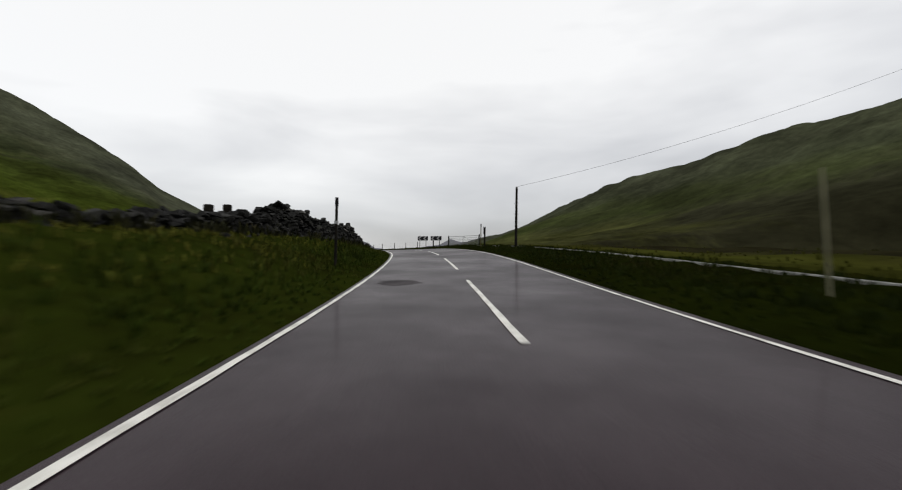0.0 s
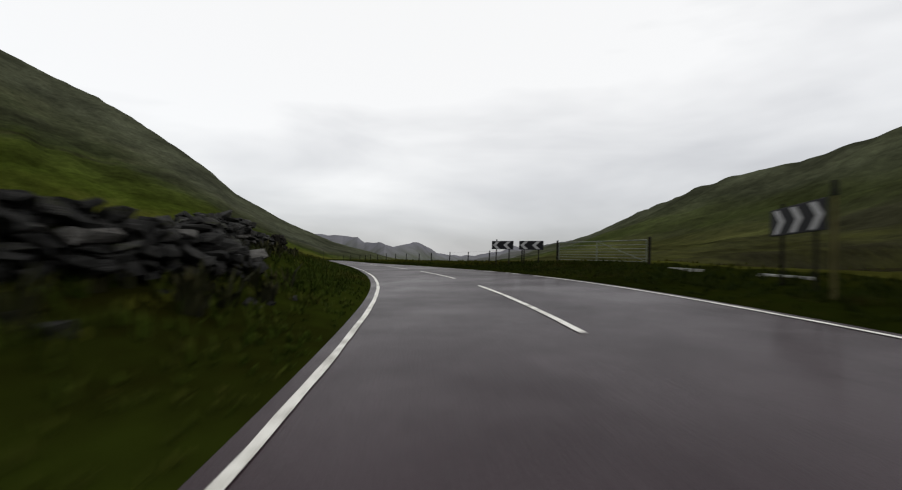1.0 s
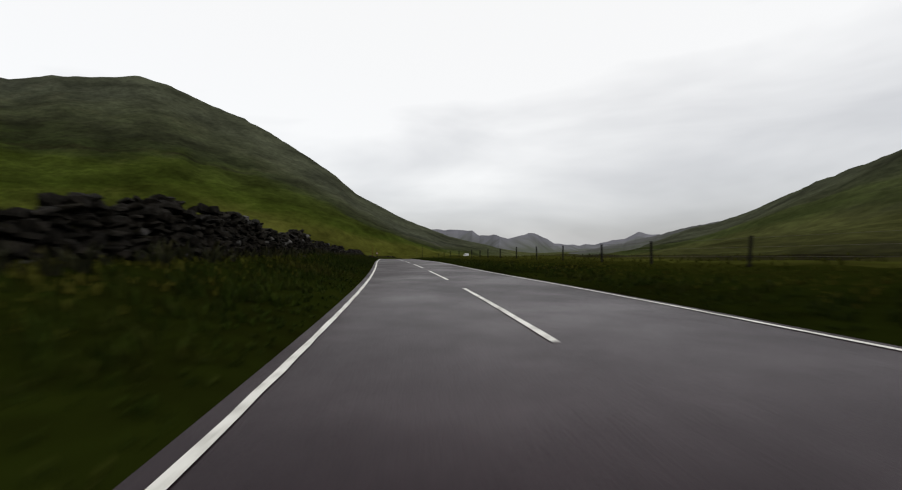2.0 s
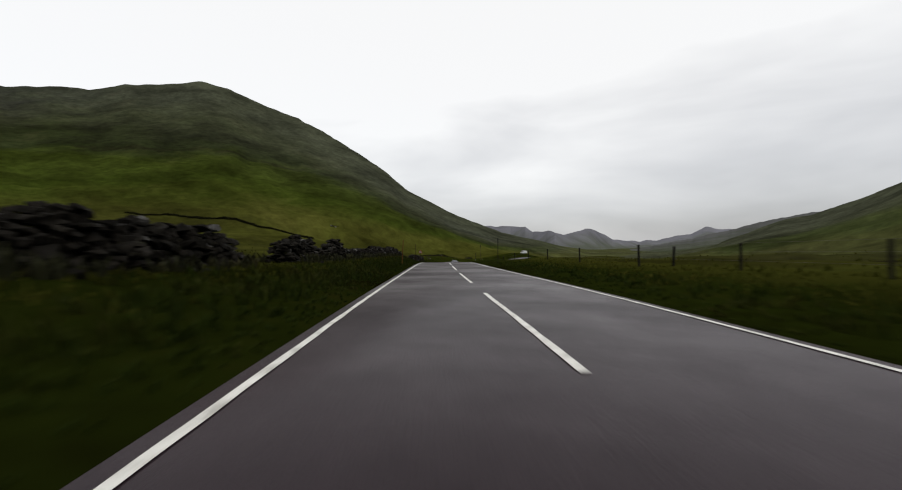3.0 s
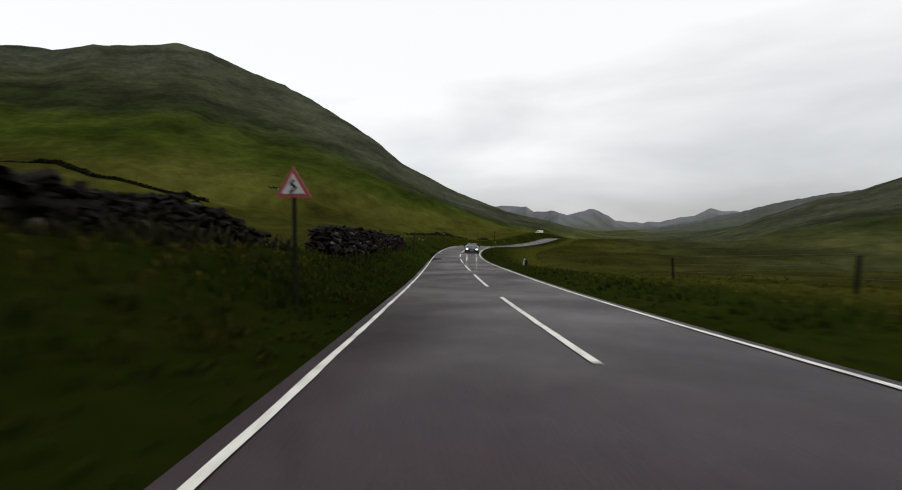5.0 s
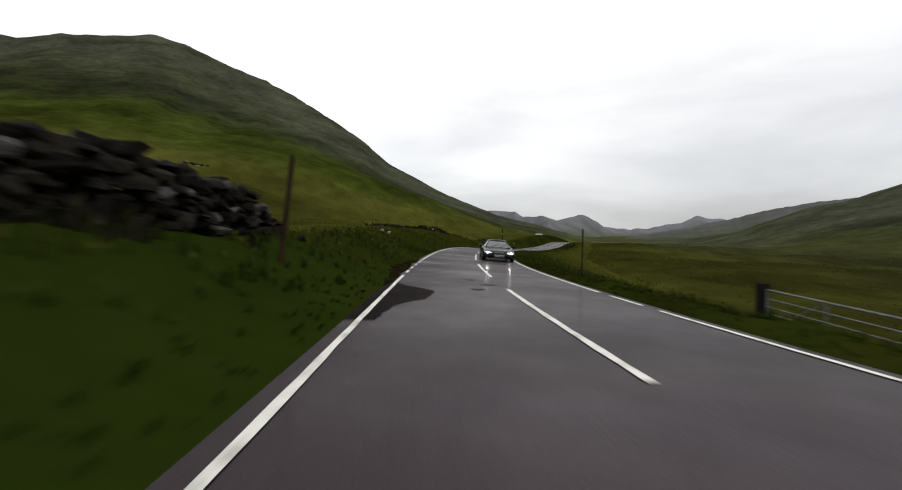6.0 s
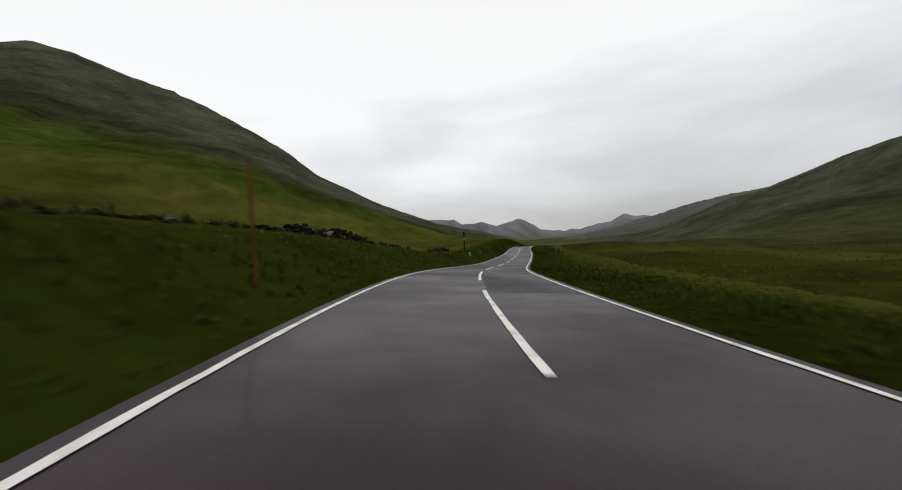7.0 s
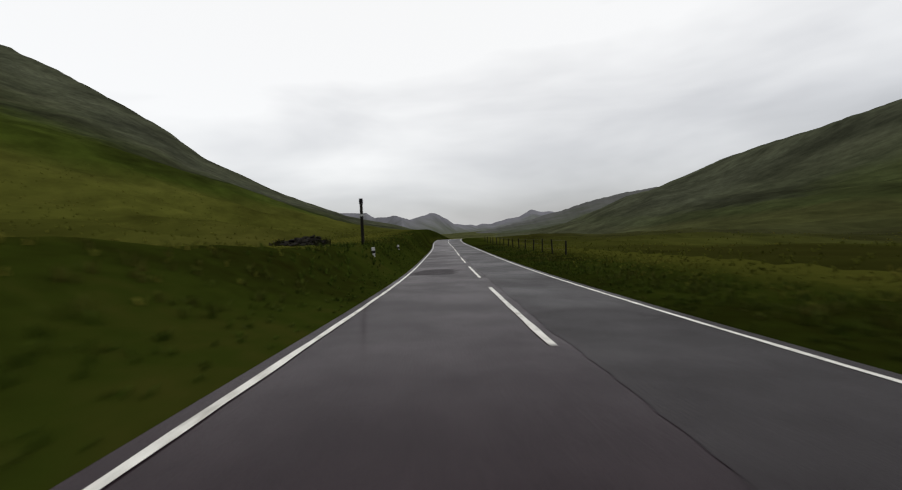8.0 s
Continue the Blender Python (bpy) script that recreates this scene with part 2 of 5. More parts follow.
# grey-green painted in for haze up the valley, and greener moor on the right
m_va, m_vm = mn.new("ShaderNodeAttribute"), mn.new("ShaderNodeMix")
m_va.attribute_name = "hazy_green"
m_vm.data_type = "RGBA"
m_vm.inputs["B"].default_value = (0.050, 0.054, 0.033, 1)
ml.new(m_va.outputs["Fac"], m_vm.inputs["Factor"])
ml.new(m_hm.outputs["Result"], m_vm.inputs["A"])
# paler yellow-green pasture on the lower left slopes
m_da, m_dm = mn.new("ShaderNodeAttribute"), mn.new("ShaderNodeMix")
m_da.attribute_name = "pale_slope"
m_dm.data_type = "RGBA"
m_dm.inputs["B"].default_value = (0.072, 0.076, 0.013, 1)
ml.new(m_da.outputs["Fac"], m_dm.inputs["Factor"])
ml.new(m_vm.outputs["Result"], m_dm.inputs["A"])
# blotches of rushes, bracken and short turf
m_b1, m_b2, m_bm = mn.new("ShaderNodeTexNoise"), mn.new("ShaderNodeMapRange"), mn.new("ShaderNodeMix")
m_b1.inputs["Scale"].default_value, m_b1.inputs["Detail"].default_value, m_b1.inputs["Roughness"].default_value = 0.045, 6.0, 0.55
m_b2.inputs["From Min"].default_value, m_b2.inputs["From Max"].default_value = 0.33, 0.68
m_b2.inputs["To Min"].default_value, m_b2.inputs["To Max"].default_value = 0.60, 1.40
m_bm.data_type, m_bm.blend_type = "RGBA", "MULTIPLY"
m_bm.inputs["Factor"].default_value = 1.0
ml.new(m_lay.outputs["Vector"], m_b1.inputs["Vector"])
ml.new(m_b1.outputs["Fac"], m_b2.inputs["Value"])
ml.new(m_dm.outputs["Result"], m_bm.inputs["A"])
ml.new(m_b2.outputs["Result"], m_bm.inputs["B"])
m_t1, m_t2, m_tm = mn.new("ShaderNodeTexNoise"), mn.new("ShaderNodeMapRange"), mn.new("ShaderNodeMix")
m_t1.inputs["Scale"].default_value, m_t1.inputs["Detail"].default_value, m_t1.inputs["Roughness"].default_value = 0.30, 5.0, 0.7
m_t2.inputs["From Min"].default_value, m_t2.inputs["From Max"].default_value = 0.32, 0.68
m_t2.inputs["To Min"].default_value, m_t2.inputs["To Max"].default_value = 0.70, 1.30
m_tm.data_type, m_tm.blend_type = "RGBA", "MULTIPLY"
m_tm.inputs["Factor"].default_value = 1.0
ml.new(m_lay.outputs["Vector"], m_t1.inputs["Vector"])
ml.new(m_t1.outputs["Fac"], m_t2.inputs["Value"])
ml.new(m_bm.outputs["Result"], m_tm.inputs["A"])
ml.new(m_t2.outputs["Result"], m_tm.inputs["B"])
ml.new(m_tm.outputs["Result"], moor_b.inputs["Base Color"])
m_bp, m_bn = moor_b.inputs["Normal"].links[0].from_node, mn.new("ShaderNodeTexNoise")
m_bn.inputs["Scale"].default_value, m_bn.inputs["Detail"].default_value, m_bn.inputs["Roughness"].default_value = 0.045, 6.0, 0.5
ml.new(m_lay.outputs["Vector"], m_bn.inputs["Vector"])
ml.new(m_bn.outputs["Fac"], m_bp.inputs["Height"])
m_bp.inputs["Strength"].default_value, m_bp.inputs["Distance"].default_value = 0.3, 1.4
# the verge's short grass, its colour darkened for vignetting, gives way to rough pasture away from the road
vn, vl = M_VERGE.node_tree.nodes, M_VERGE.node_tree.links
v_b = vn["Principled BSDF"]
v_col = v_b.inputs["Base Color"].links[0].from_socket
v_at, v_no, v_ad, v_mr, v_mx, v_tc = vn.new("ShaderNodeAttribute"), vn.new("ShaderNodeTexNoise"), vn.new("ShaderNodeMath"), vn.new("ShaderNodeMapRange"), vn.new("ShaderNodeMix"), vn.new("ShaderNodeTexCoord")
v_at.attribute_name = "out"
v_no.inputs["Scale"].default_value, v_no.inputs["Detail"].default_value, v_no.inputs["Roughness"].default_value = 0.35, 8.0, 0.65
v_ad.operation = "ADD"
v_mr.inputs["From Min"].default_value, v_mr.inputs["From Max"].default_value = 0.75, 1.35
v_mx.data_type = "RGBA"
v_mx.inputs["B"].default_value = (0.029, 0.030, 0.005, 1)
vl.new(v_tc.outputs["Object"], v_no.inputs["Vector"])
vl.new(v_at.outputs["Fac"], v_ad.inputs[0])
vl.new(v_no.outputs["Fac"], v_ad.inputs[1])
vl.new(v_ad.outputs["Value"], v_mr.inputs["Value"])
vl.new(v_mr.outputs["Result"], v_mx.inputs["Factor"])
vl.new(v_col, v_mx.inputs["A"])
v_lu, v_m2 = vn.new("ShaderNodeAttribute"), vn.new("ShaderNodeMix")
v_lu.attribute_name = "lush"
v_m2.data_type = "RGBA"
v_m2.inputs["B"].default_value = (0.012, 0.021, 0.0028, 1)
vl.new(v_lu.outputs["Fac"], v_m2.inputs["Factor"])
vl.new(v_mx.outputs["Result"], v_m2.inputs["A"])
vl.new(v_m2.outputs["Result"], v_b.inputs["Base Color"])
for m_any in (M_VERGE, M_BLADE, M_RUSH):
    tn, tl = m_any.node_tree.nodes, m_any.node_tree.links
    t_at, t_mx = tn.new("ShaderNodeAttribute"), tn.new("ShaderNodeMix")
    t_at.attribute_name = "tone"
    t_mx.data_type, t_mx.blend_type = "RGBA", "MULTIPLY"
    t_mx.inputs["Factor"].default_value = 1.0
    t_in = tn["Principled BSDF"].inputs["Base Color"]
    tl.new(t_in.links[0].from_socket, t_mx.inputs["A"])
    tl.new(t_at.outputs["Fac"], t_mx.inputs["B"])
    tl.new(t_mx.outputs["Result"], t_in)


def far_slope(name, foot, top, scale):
    """A far hillside with distance haze painted into its colour: rough grass at the foot, greyer towards the top, in
    patches.
    """
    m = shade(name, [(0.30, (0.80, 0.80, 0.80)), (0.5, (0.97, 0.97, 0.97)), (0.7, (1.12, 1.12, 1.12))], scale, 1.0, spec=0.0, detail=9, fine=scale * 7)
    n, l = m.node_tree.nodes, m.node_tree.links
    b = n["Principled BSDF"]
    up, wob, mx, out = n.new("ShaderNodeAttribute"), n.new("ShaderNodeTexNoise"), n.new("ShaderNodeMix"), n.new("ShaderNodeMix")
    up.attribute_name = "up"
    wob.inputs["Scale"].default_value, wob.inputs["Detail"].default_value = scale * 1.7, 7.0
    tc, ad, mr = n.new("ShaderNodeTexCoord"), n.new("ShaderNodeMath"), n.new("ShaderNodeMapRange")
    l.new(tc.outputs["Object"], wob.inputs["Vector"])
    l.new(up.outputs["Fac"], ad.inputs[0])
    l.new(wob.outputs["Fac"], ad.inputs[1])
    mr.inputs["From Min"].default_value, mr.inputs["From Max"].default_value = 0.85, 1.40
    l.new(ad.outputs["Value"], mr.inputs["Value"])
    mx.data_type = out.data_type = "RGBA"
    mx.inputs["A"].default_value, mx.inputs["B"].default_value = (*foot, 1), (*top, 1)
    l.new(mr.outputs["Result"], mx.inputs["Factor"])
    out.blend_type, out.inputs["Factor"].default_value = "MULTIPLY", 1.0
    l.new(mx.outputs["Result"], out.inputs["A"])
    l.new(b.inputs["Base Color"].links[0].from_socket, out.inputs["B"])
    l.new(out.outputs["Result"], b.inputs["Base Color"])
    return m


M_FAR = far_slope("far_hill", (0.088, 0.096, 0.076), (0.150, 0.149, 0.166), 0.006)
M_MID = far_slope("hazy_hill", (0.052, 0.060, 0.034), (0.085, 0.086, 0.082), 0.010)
M_ROAD = shade("wet_asphalt", [(0.33, (0.015, 0.0085, 0.0115)), (0.50, (0.0235, 0.0140, 0.0180)), (0.66, (0.033, 0.0205, 0.0255))], 0.30, 0.64, 0.35, 38.0, fine=16.0, spec=0.11, rough_to=0.40)
road_b = M_ROAD.node_tree.nodes["Principled BSDF"]
road_b.inputs["Coat Weight"].default_value, road_b.inputs["Coat Roughness"].default_value, road_b.inputs["Coat IOR"].default_value = 0.15, 0.15, 1.33
M_LINE = shade("road_paint", [(0.34, (0.34, 0.33, 0.29)), (0.5, (0.66, 0.65, 0.60)), (0.7, (0.76, 0.75, 0.70))], 5.0, 0.55, 0.2, 45.0, fine=30.0)

# ---- the lie of the road ----
STEP = 1.0
S_FROM, S_TO = -60.0, 560.0


def smooth(knots, values, at):
    """Values eased between evenly spaced knots."""
    d = knots[1] - knots[0]
    u = np.clip((np.asarray(at, float) - knots[0]) / d, 0, len(knots) - 1.0001)
    i = u.astype(int)
    u = u - i
    v = np.concatenate([[2 * values[0] - values[1]], values, [2 * values[-1] - values[-2]]])
    a, b, c, e = v[i], v[i + 1], v[i + 2], v[i + 3]
    return b + 0.5 * u * (c - a + u * (2 * a - 5 * b + 4 * c - e + u * (3 * (b - c) + e - a)))


S = np.arange(S_FROM, S_TO + STEP / 2, STEP)
k_knots = KNOT_FROM + KNOT_GAP * np.arange(len(BEND))
b_knots = KNOT_FROM + 2 * KNOT_GAP * np.arange(len(TILT))
inside = (S >= k_knots[0]) & (S <= k_knots[-1])
bend = np.where(inside, smooth(k_knots, np.array(BEND), S), 0.0)
rise = smooth(k_knots, np.array(RISE), S)
tilt = np.where(inside, smooth(b_knots, np.array(TILT), S), 0.0)
wide = np.where(inside, smooth(b_knots, np.array(WIDE), S), 0.0) + HALF_RIGHT
zero = int(round(-S_FROM / STEP))
turn = np.concatenate([[0], np.cumsum((bend[1:] + bend[:-1]) / 2 * STEP)])
turn = turn - turn[zero]
mid = (turn[1:] + turn[:-1]) / 2
RX = np.concatenate([[0], np.cumsum(-np.sin(mid) * STEP)])
RY = np.concatenate([[0], np.cumsum(np.cos(mid) * STEP)])
RZ = np.concatenate([[0], np.cumsum((rise[1:] + rise[:-1]) / 2 * STEP)])
RX, RY, RZ = RX - RX[zero], RY - RY[zero], RZ - RZ[zero]


def on_road(s, d, up=0.0):
    """The place at s metres along the centre line and d metres to its right, up metres above the road's plane."""
    x, y, z = np.interp(s, S, RX), np.interp(s, S, RY), np.interp(s, S, RZ)
    a, b = np.interp(s, S, turn), np.interp(s, S, tilt)
    return np.stack([x + d * np.cos(a), y + d * np.sin(a), z + np.clip(d, -4.0, 4.0) * b + up], -1)


def heading(s):
    return math.degrees(float(np.interp(s, S, turn)))


def nearest(x, y):
    """s, d (to the right) of places, by the nearest piece of the centre line."""
    x, y = np.asarray(x, float).ravel(), np.asarray(y, float).ravel()
    s, d = np.empty(len(x)), np.empty(len(x))
    for a in range(0, len(x), 20000):
        q = slice(a, a + 20000)
        i = ((x[q, None] - RX) ** 2 + (y[q, None] - RY) ** 2).argmin(1)
        dx, dy = x[q] - RX[i], y[q] - RY[i]
        s[q] = S[i] + dx * -np.sin(turn[i]) + dy * np.cos(turn[i])
        d[q] = np.where(True, dx * np.cos(turn[i]) + dy * np.sin(turn[i]), 0)
        far = (i == 0) | (i == len(S) - 1)
        d[q] = np.where(far, np.sign(d[q]) * np.hypot(dx, dy), d[q])
    return np.clip(s, S_FROM, S_TO), d


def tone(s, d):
    """Colour multiplier of the roadside growth along the way, set apart for the left and right of the road."""
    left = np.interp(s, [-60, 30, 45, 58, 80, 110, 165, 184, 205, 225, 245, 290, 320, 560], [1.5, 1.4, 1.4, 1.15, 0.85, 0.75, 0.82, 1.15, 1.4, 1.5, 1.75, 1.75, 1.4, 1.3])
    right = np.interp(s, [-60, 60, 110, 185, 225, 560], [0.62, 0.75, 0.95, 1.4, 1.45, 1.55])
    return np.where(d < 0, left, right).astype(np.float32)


def ease(x, a, b):
    u = np.clip((x - a) / (b - a), 0, 1)
    return u * u * (3 - 2 * u)


def ripple(x, y, size, seed):
    """Gentle uneven ground, about -1 to 1, from a few crossed waves."""
    g = np.random.RandomState(seed)
    t = 0
    for _ in range(6):
        a, p, k = g.uniform(0, 6.3), g.uniform(0, 6.3), g.uniform(0.6, 1.7) / size * 6.28
        t = t + np.sin((x * np.cos(a) + y * np.sin(a)) * k + p)
    return t / 3.0


def verge(s, d):
    """Height of the ground over the road's plane, beside the road."""
    e_l, e_r = -d - HALF_LEFT - 0.16, d - np.interp(s, S, wide) - 0.16
    run = np.interp(s, [172, 184, 203, 213, 250, 260], [4.2, 2.5, 2.5, 4.2, 4.2, 2.2])
    left = BANK_UP(s) * ease(e_l, 0.3, run) + 0.10 * ease(e_l, 0.0, 0.35) + np.clip(e_l - 5.0, 0, 30) * 0.05
    right = 0.08 * ease(e_r, 0.0, 0.4) + SIDE_UP(s) * ease(e_r, 1.0, 9.0) - np.clip(e_r - 10, 0, 60) * 0.012 - 0.75 * np.exp(-((s - 193) / 8.0) ** 2) * ease(e_r, 0.8, 3.6) * (1 - ease(e_r, 6.5, 9.5))
    return np.where(d < 0, left, right)


HUB = (float(np.interp(HUB_S, S, RX)), float(np.interp(HUB_S, S, RY)), float(np.interp(HUB_S, S, RZ)) + 1.0)


def fall(y):
    """How far the valley floor has sunk at y, beyond the hub."""
    return 14.0 * ease(y - HUB[1], 120.0, 620.0)


def gentle(az, line):
    """Values along a line of (azimuth, value), with the corners rounded."""
    return sum(np.interp(az + o, *np.array(line).T) for o in (-5, -2.5, 0, 2.5, 5)) / 5


def ridge(az, r, line, away, foot, power, near=1.0, over=1.0):
    """A round-backed hill about the hub: its crest line (azimuth, elevation in degrees) at the distance away, its foot at foot.
    From near to over (shares of away) the back climbs no steeper than the line of sight."""
    a, e = np.array(line).T
    el = np.interp(az, a, e)
    k = ease(az, a[0] - 6, a[0] + 2) * (1 - ease(az, a[-1] - 2, a[-1] + 6))
    base = 3.0 + fall(HUB[1] + away * np.cos(np.radians(az)))
    brow = near * away
    back = np.tan(np.radians(el)) * np.clip(r, brow, over * away) + base
    up = np.where(r < brow, np.clip((r - foot) / (brow - foot), 0, 1) ** power, 1 - 0.35 * np.clip(r / away - over, 0, 1.5) ** 2)
    return back * up * k


lines = sorted(REAR_HILL_B + RIGHT_HILL + LEFT_HILL + REAR_HILL_A)
ZONE_AZ, ZONE_EL = np.array(lines).T


def ground_z(x, y, sunk=True, zones=False):
    x, y = np.asarray(x, float).ravel(), np.asarray(y, float).ravel()
    s, d = nearest(x, y)
    z0 = np.interp(s, S, RZ) + np.clip(d, -4, 4) * np.interp(s, S, tilt)
    e = np.abs(d) - 3.2
    z = z0 + verge(s, d)
    dx, dy = x - HUB[0], y - HUB[1]
    r, az = np.hypot(dx, dy), np.degrees(np.arctan2(-dx, dy))
    hills = np.maximum(ridge(az, r, LEFT_HILL, gentle(az, LEFT_AWAY), 25.0, 1.55), 0) + np.maximum(ridge(az, r, RIGHT_HILL, gentle(az, RIGHT_AWAY), 35.0, 1.586, 0.9, 1.3), 0)
    hills = hills + np.maximum(ridge(az, r, REAR_HILL_A, 1200.0, 80.0, 1.5), 0) + np.maximum(ridge(az, r, REAR_HILL_B, 1200.0, 80.0, 1.5), 0)
    hills = hills * ease(e, 4.0, 70.0)
    flat = np.maximum(ease(r, 350, 1400), ease(np.abs(d), 35.0, 170.0))
    z = z * (1 - flat) + flat * (HUB[2] - 3.0 - fall(y))
    rough = ease(e, 5.0, 16.0)
    z = z + hills * (1 + 0.008 * ripple(x, y, 160.0, 3)) + rough * (0.22 * ripple(x, y, 9.0, 1) + 0.5 * ripple(x, y, 34.0, 2) * ease(e, 8, 30))
    z = z + rough * 0.004 * hills * ripple(x, y, 80.0, 7)
    comb = np.sin(az * 0.9 + 0.012 * r + 2 * np.sin(az * 0.35)) * 0.6 + np.sin(az * 2.1 - 0.009 * r) * 0.25
    z = z + 0.016 * hills * comb * ease(r, 120, 320) * (1 - ease(r, 480, 600))
    if sunk:
        z = z - 0.5 * (1 - ease(e, 6.3, 8.3))
    if zones:
        return z, np.clip(hills / np.maximum(r, 30.0) * 900.0 / 300.0 / np.maximum(np.tan(np.radians(np.interp(az, ZONE_AZ, ZONE_EL))) * 3.0, 0.12), 0, 1.2)
    return z


def mesh_of(name, verts, faces, material, smooth_faces=True):
    me = bpy.data.meshes.new(name)
    verts, faces = np.asarray(verts, np.float32), np.asarray(faces, np.int32)
    me.vertices.add(len(verts))
    me.vertices.foreach_set("co", verts.ravel())
    n = faces.shape[1]
    me.loops.add(faces.size)
    me.loops.foreach_set("vertex_index", faces.ravel())
    me.polygons.add(len(faces))
    me.polygons.foreach_set("loop_start", np.arange(len(faces), dtype=np.int32) * n)
    me.polygons.foreach_set("use_smooth", np.full(len(faces), smooth_faces))
    me.materials.append(material)
    me.update(calc_edges=True)
    me.validate()
    return me


def grid_faces(rows, cols, closed=False):
    i, j = np.meshgrid(np.arange(rows - 1), np.arange(cols if closed else cols - 1), indexing="ij")
    j2 = (j + 1) % cols
    return np.stack([i * cols + j, i * cols + j2, (i + 1) * cols + j2, (i + 1) * cols + j], -1).reshape(-1, 4)


# ---- ground: one sheet round the hub, out to the horizon ----
rings = np.concatenate([np.arange(0.4, 175, 0.8), 175 * (1250 / 175) ** (np.arange(1, 261) / 260), 1250 * 3.7 ** (np.arange(1, 31) / 30)])
rays = np.arange(840) * 2 * np.pi / 840
rr, aa = np.meshgrid(rings, rays, indexing="ij")
gx, gy = HUB[0] - rr * np.sin(aa), HUB[1] + rr * np.cos(aa)
gz, zone = ground_z(gx, gy, zones=True)
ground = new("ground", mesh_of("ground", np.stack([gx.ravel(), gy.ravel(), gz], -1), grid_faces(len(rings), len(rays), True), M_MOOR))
qx, qy = gx.ravel(), gy.ravel()
# growth is drawn out up and down the slopes, slanting a little across them
fr = rr.ravel()
near = np.where(fr < 120, fr, 120 + (fr - 120) * 0.25)
slant = aa.ravel() + np.where(qx < HUB[0], 1, -1) * 0.0003 * (near - 120).clip(0)
lay = np.stack([-near * np.sin(slant), near * np.cos(slant), gz * 0.25], -1)
ground.data.attributes.new("lay", "FLOAT_VECTOR", "POINT").data.foreach_set("vector", lay.astype(np.float32).ravel())
gap = np.full(len(qx), 1e9)
for (ax, ay), (bx, by) in zip(GULLY[:-1], GULLY[1:]):
    u = np.clip(((qx - ax) * (bx - ax) + (qy - ay) * (by - ay)) / ((bx - ax) ** 2 + (by - ay) ** 2), 0, 1)
    gap = np.minimum(gap, np.hypot(qx - ax - u * (bx - ax), qy - ay - u * (by - ay)))
gs, gd = nearest(qx, qy)
zone = zone * np.where(gd > 0, 0.84, 1.0)
heath_dark = 0.42 * np.exp(-(gap / 20.0) ** 2) + 0.72 * ease(gd, 7, 26) * (1 - ease(gd, 150, 400)) * (1 - ease(qy, 70, 230))
heath_dark = heath_dark + 0.27 * ease(gd, 60, 240) + 0.25 * np.exp(-((zone - 0.42) / 0.10) ** 2) * ease(gd, 60, 160)
compass = np.degrees(aa.ravel())
heath_dark = heath_dark + 0.36 * ease(compass, 46, 60) * (1 - ease(compass, 120, 150)) * (1 - ease(zone, 0.22, 0.42)) * ease(-gd, 9, 25)
ground.data.attributes.new("zone", "FLOAT", "POINT").data.foreach_set("value", zone.astype(np.float32))
hazy_green = 0.28 * ease(gd, 12, 60) * ease(qy, 60, 190) + 0.75 * ease(qy - HUB[1], 160, 650) + 0.35 * ease(gd, 120, 330) * ease(zone, 0.35, 0.7)
ground.data.attributes.new("hazy_green", "FLOAT", "POINT").data.foreach_set("value", hazy_green.clip(0, 0.8).astype(np.float32))
pale_slope = 0.28 * ease(qy, 150, 240) * ease(-gd, 5, 20) * (1 - ease(zone, 0.2, 0.5))
ground.data.attributes.new("pale_slope", "FLOAT", "POINT").data.foreach_set("value", pale_slope.astype(np.float32))
ground.data.attributes.new("heath_dark", "FLOAT", "POINT").data.foreach_set("value", heath_dark.astype(np.float32))
tagged(ground, "open green and brown moorland sweeping up into steep grassy hills", "ground", kind="structure")

# ---- verges beside the road ----
along = np.arange(S_FROM, S_TO, 0.5)
for side, name in ((-1, "verge_left"), (1, "verge_right")):
    off = np.concatenate([[0.0, 0.08, 0.2], np.arange(0.45, 9.2, 0.4)])
    ss, oo = np.meshgrid(along, off, indexing="ij")
    edge = HALF_LEFT + 0.05 + 0.08 * ease(ss, 27, 38) if side < 0 else np.interp(ss, S, wide) + 0.13
    dd = side * (edge + oo)
    p = on_road(ss.ravel(), dd.ravel())
    n = ripple(p[:, 0], p[:, 1], 2.3, 5) * 0.05 + ripple(p[:, 0], p[:, 1], 0.9, 6) * 0.03
    p[:, 2] += verge(ss.ravel(), dd.ravel()) - 0.06 * (oo.ravel() < 0.05) + n * ease(oo.ravel(), 0.1, 0.8) - 0.9 * ease(oo.ravel(), 7.6, 9.0)
    f = grid_faces(len(along), len(off))
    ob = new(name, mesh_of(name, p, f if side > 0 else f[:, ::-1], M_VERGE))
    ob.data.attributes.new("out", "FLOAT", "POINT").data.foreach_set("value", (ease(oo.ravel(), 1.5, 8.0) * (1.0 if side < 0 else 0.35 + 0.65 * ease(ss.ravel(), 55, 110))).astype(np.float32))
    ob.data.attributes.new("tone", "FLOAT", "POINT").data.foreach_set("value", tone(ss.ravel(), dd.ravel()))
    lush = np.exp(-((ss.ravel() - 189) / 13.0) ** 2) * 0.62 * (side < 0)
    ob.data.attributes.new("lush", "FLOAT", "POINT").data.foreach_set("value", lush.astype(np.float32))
    tagged(ob, "rough wet grass verge and bank beside the road", "verge", kind="structure")

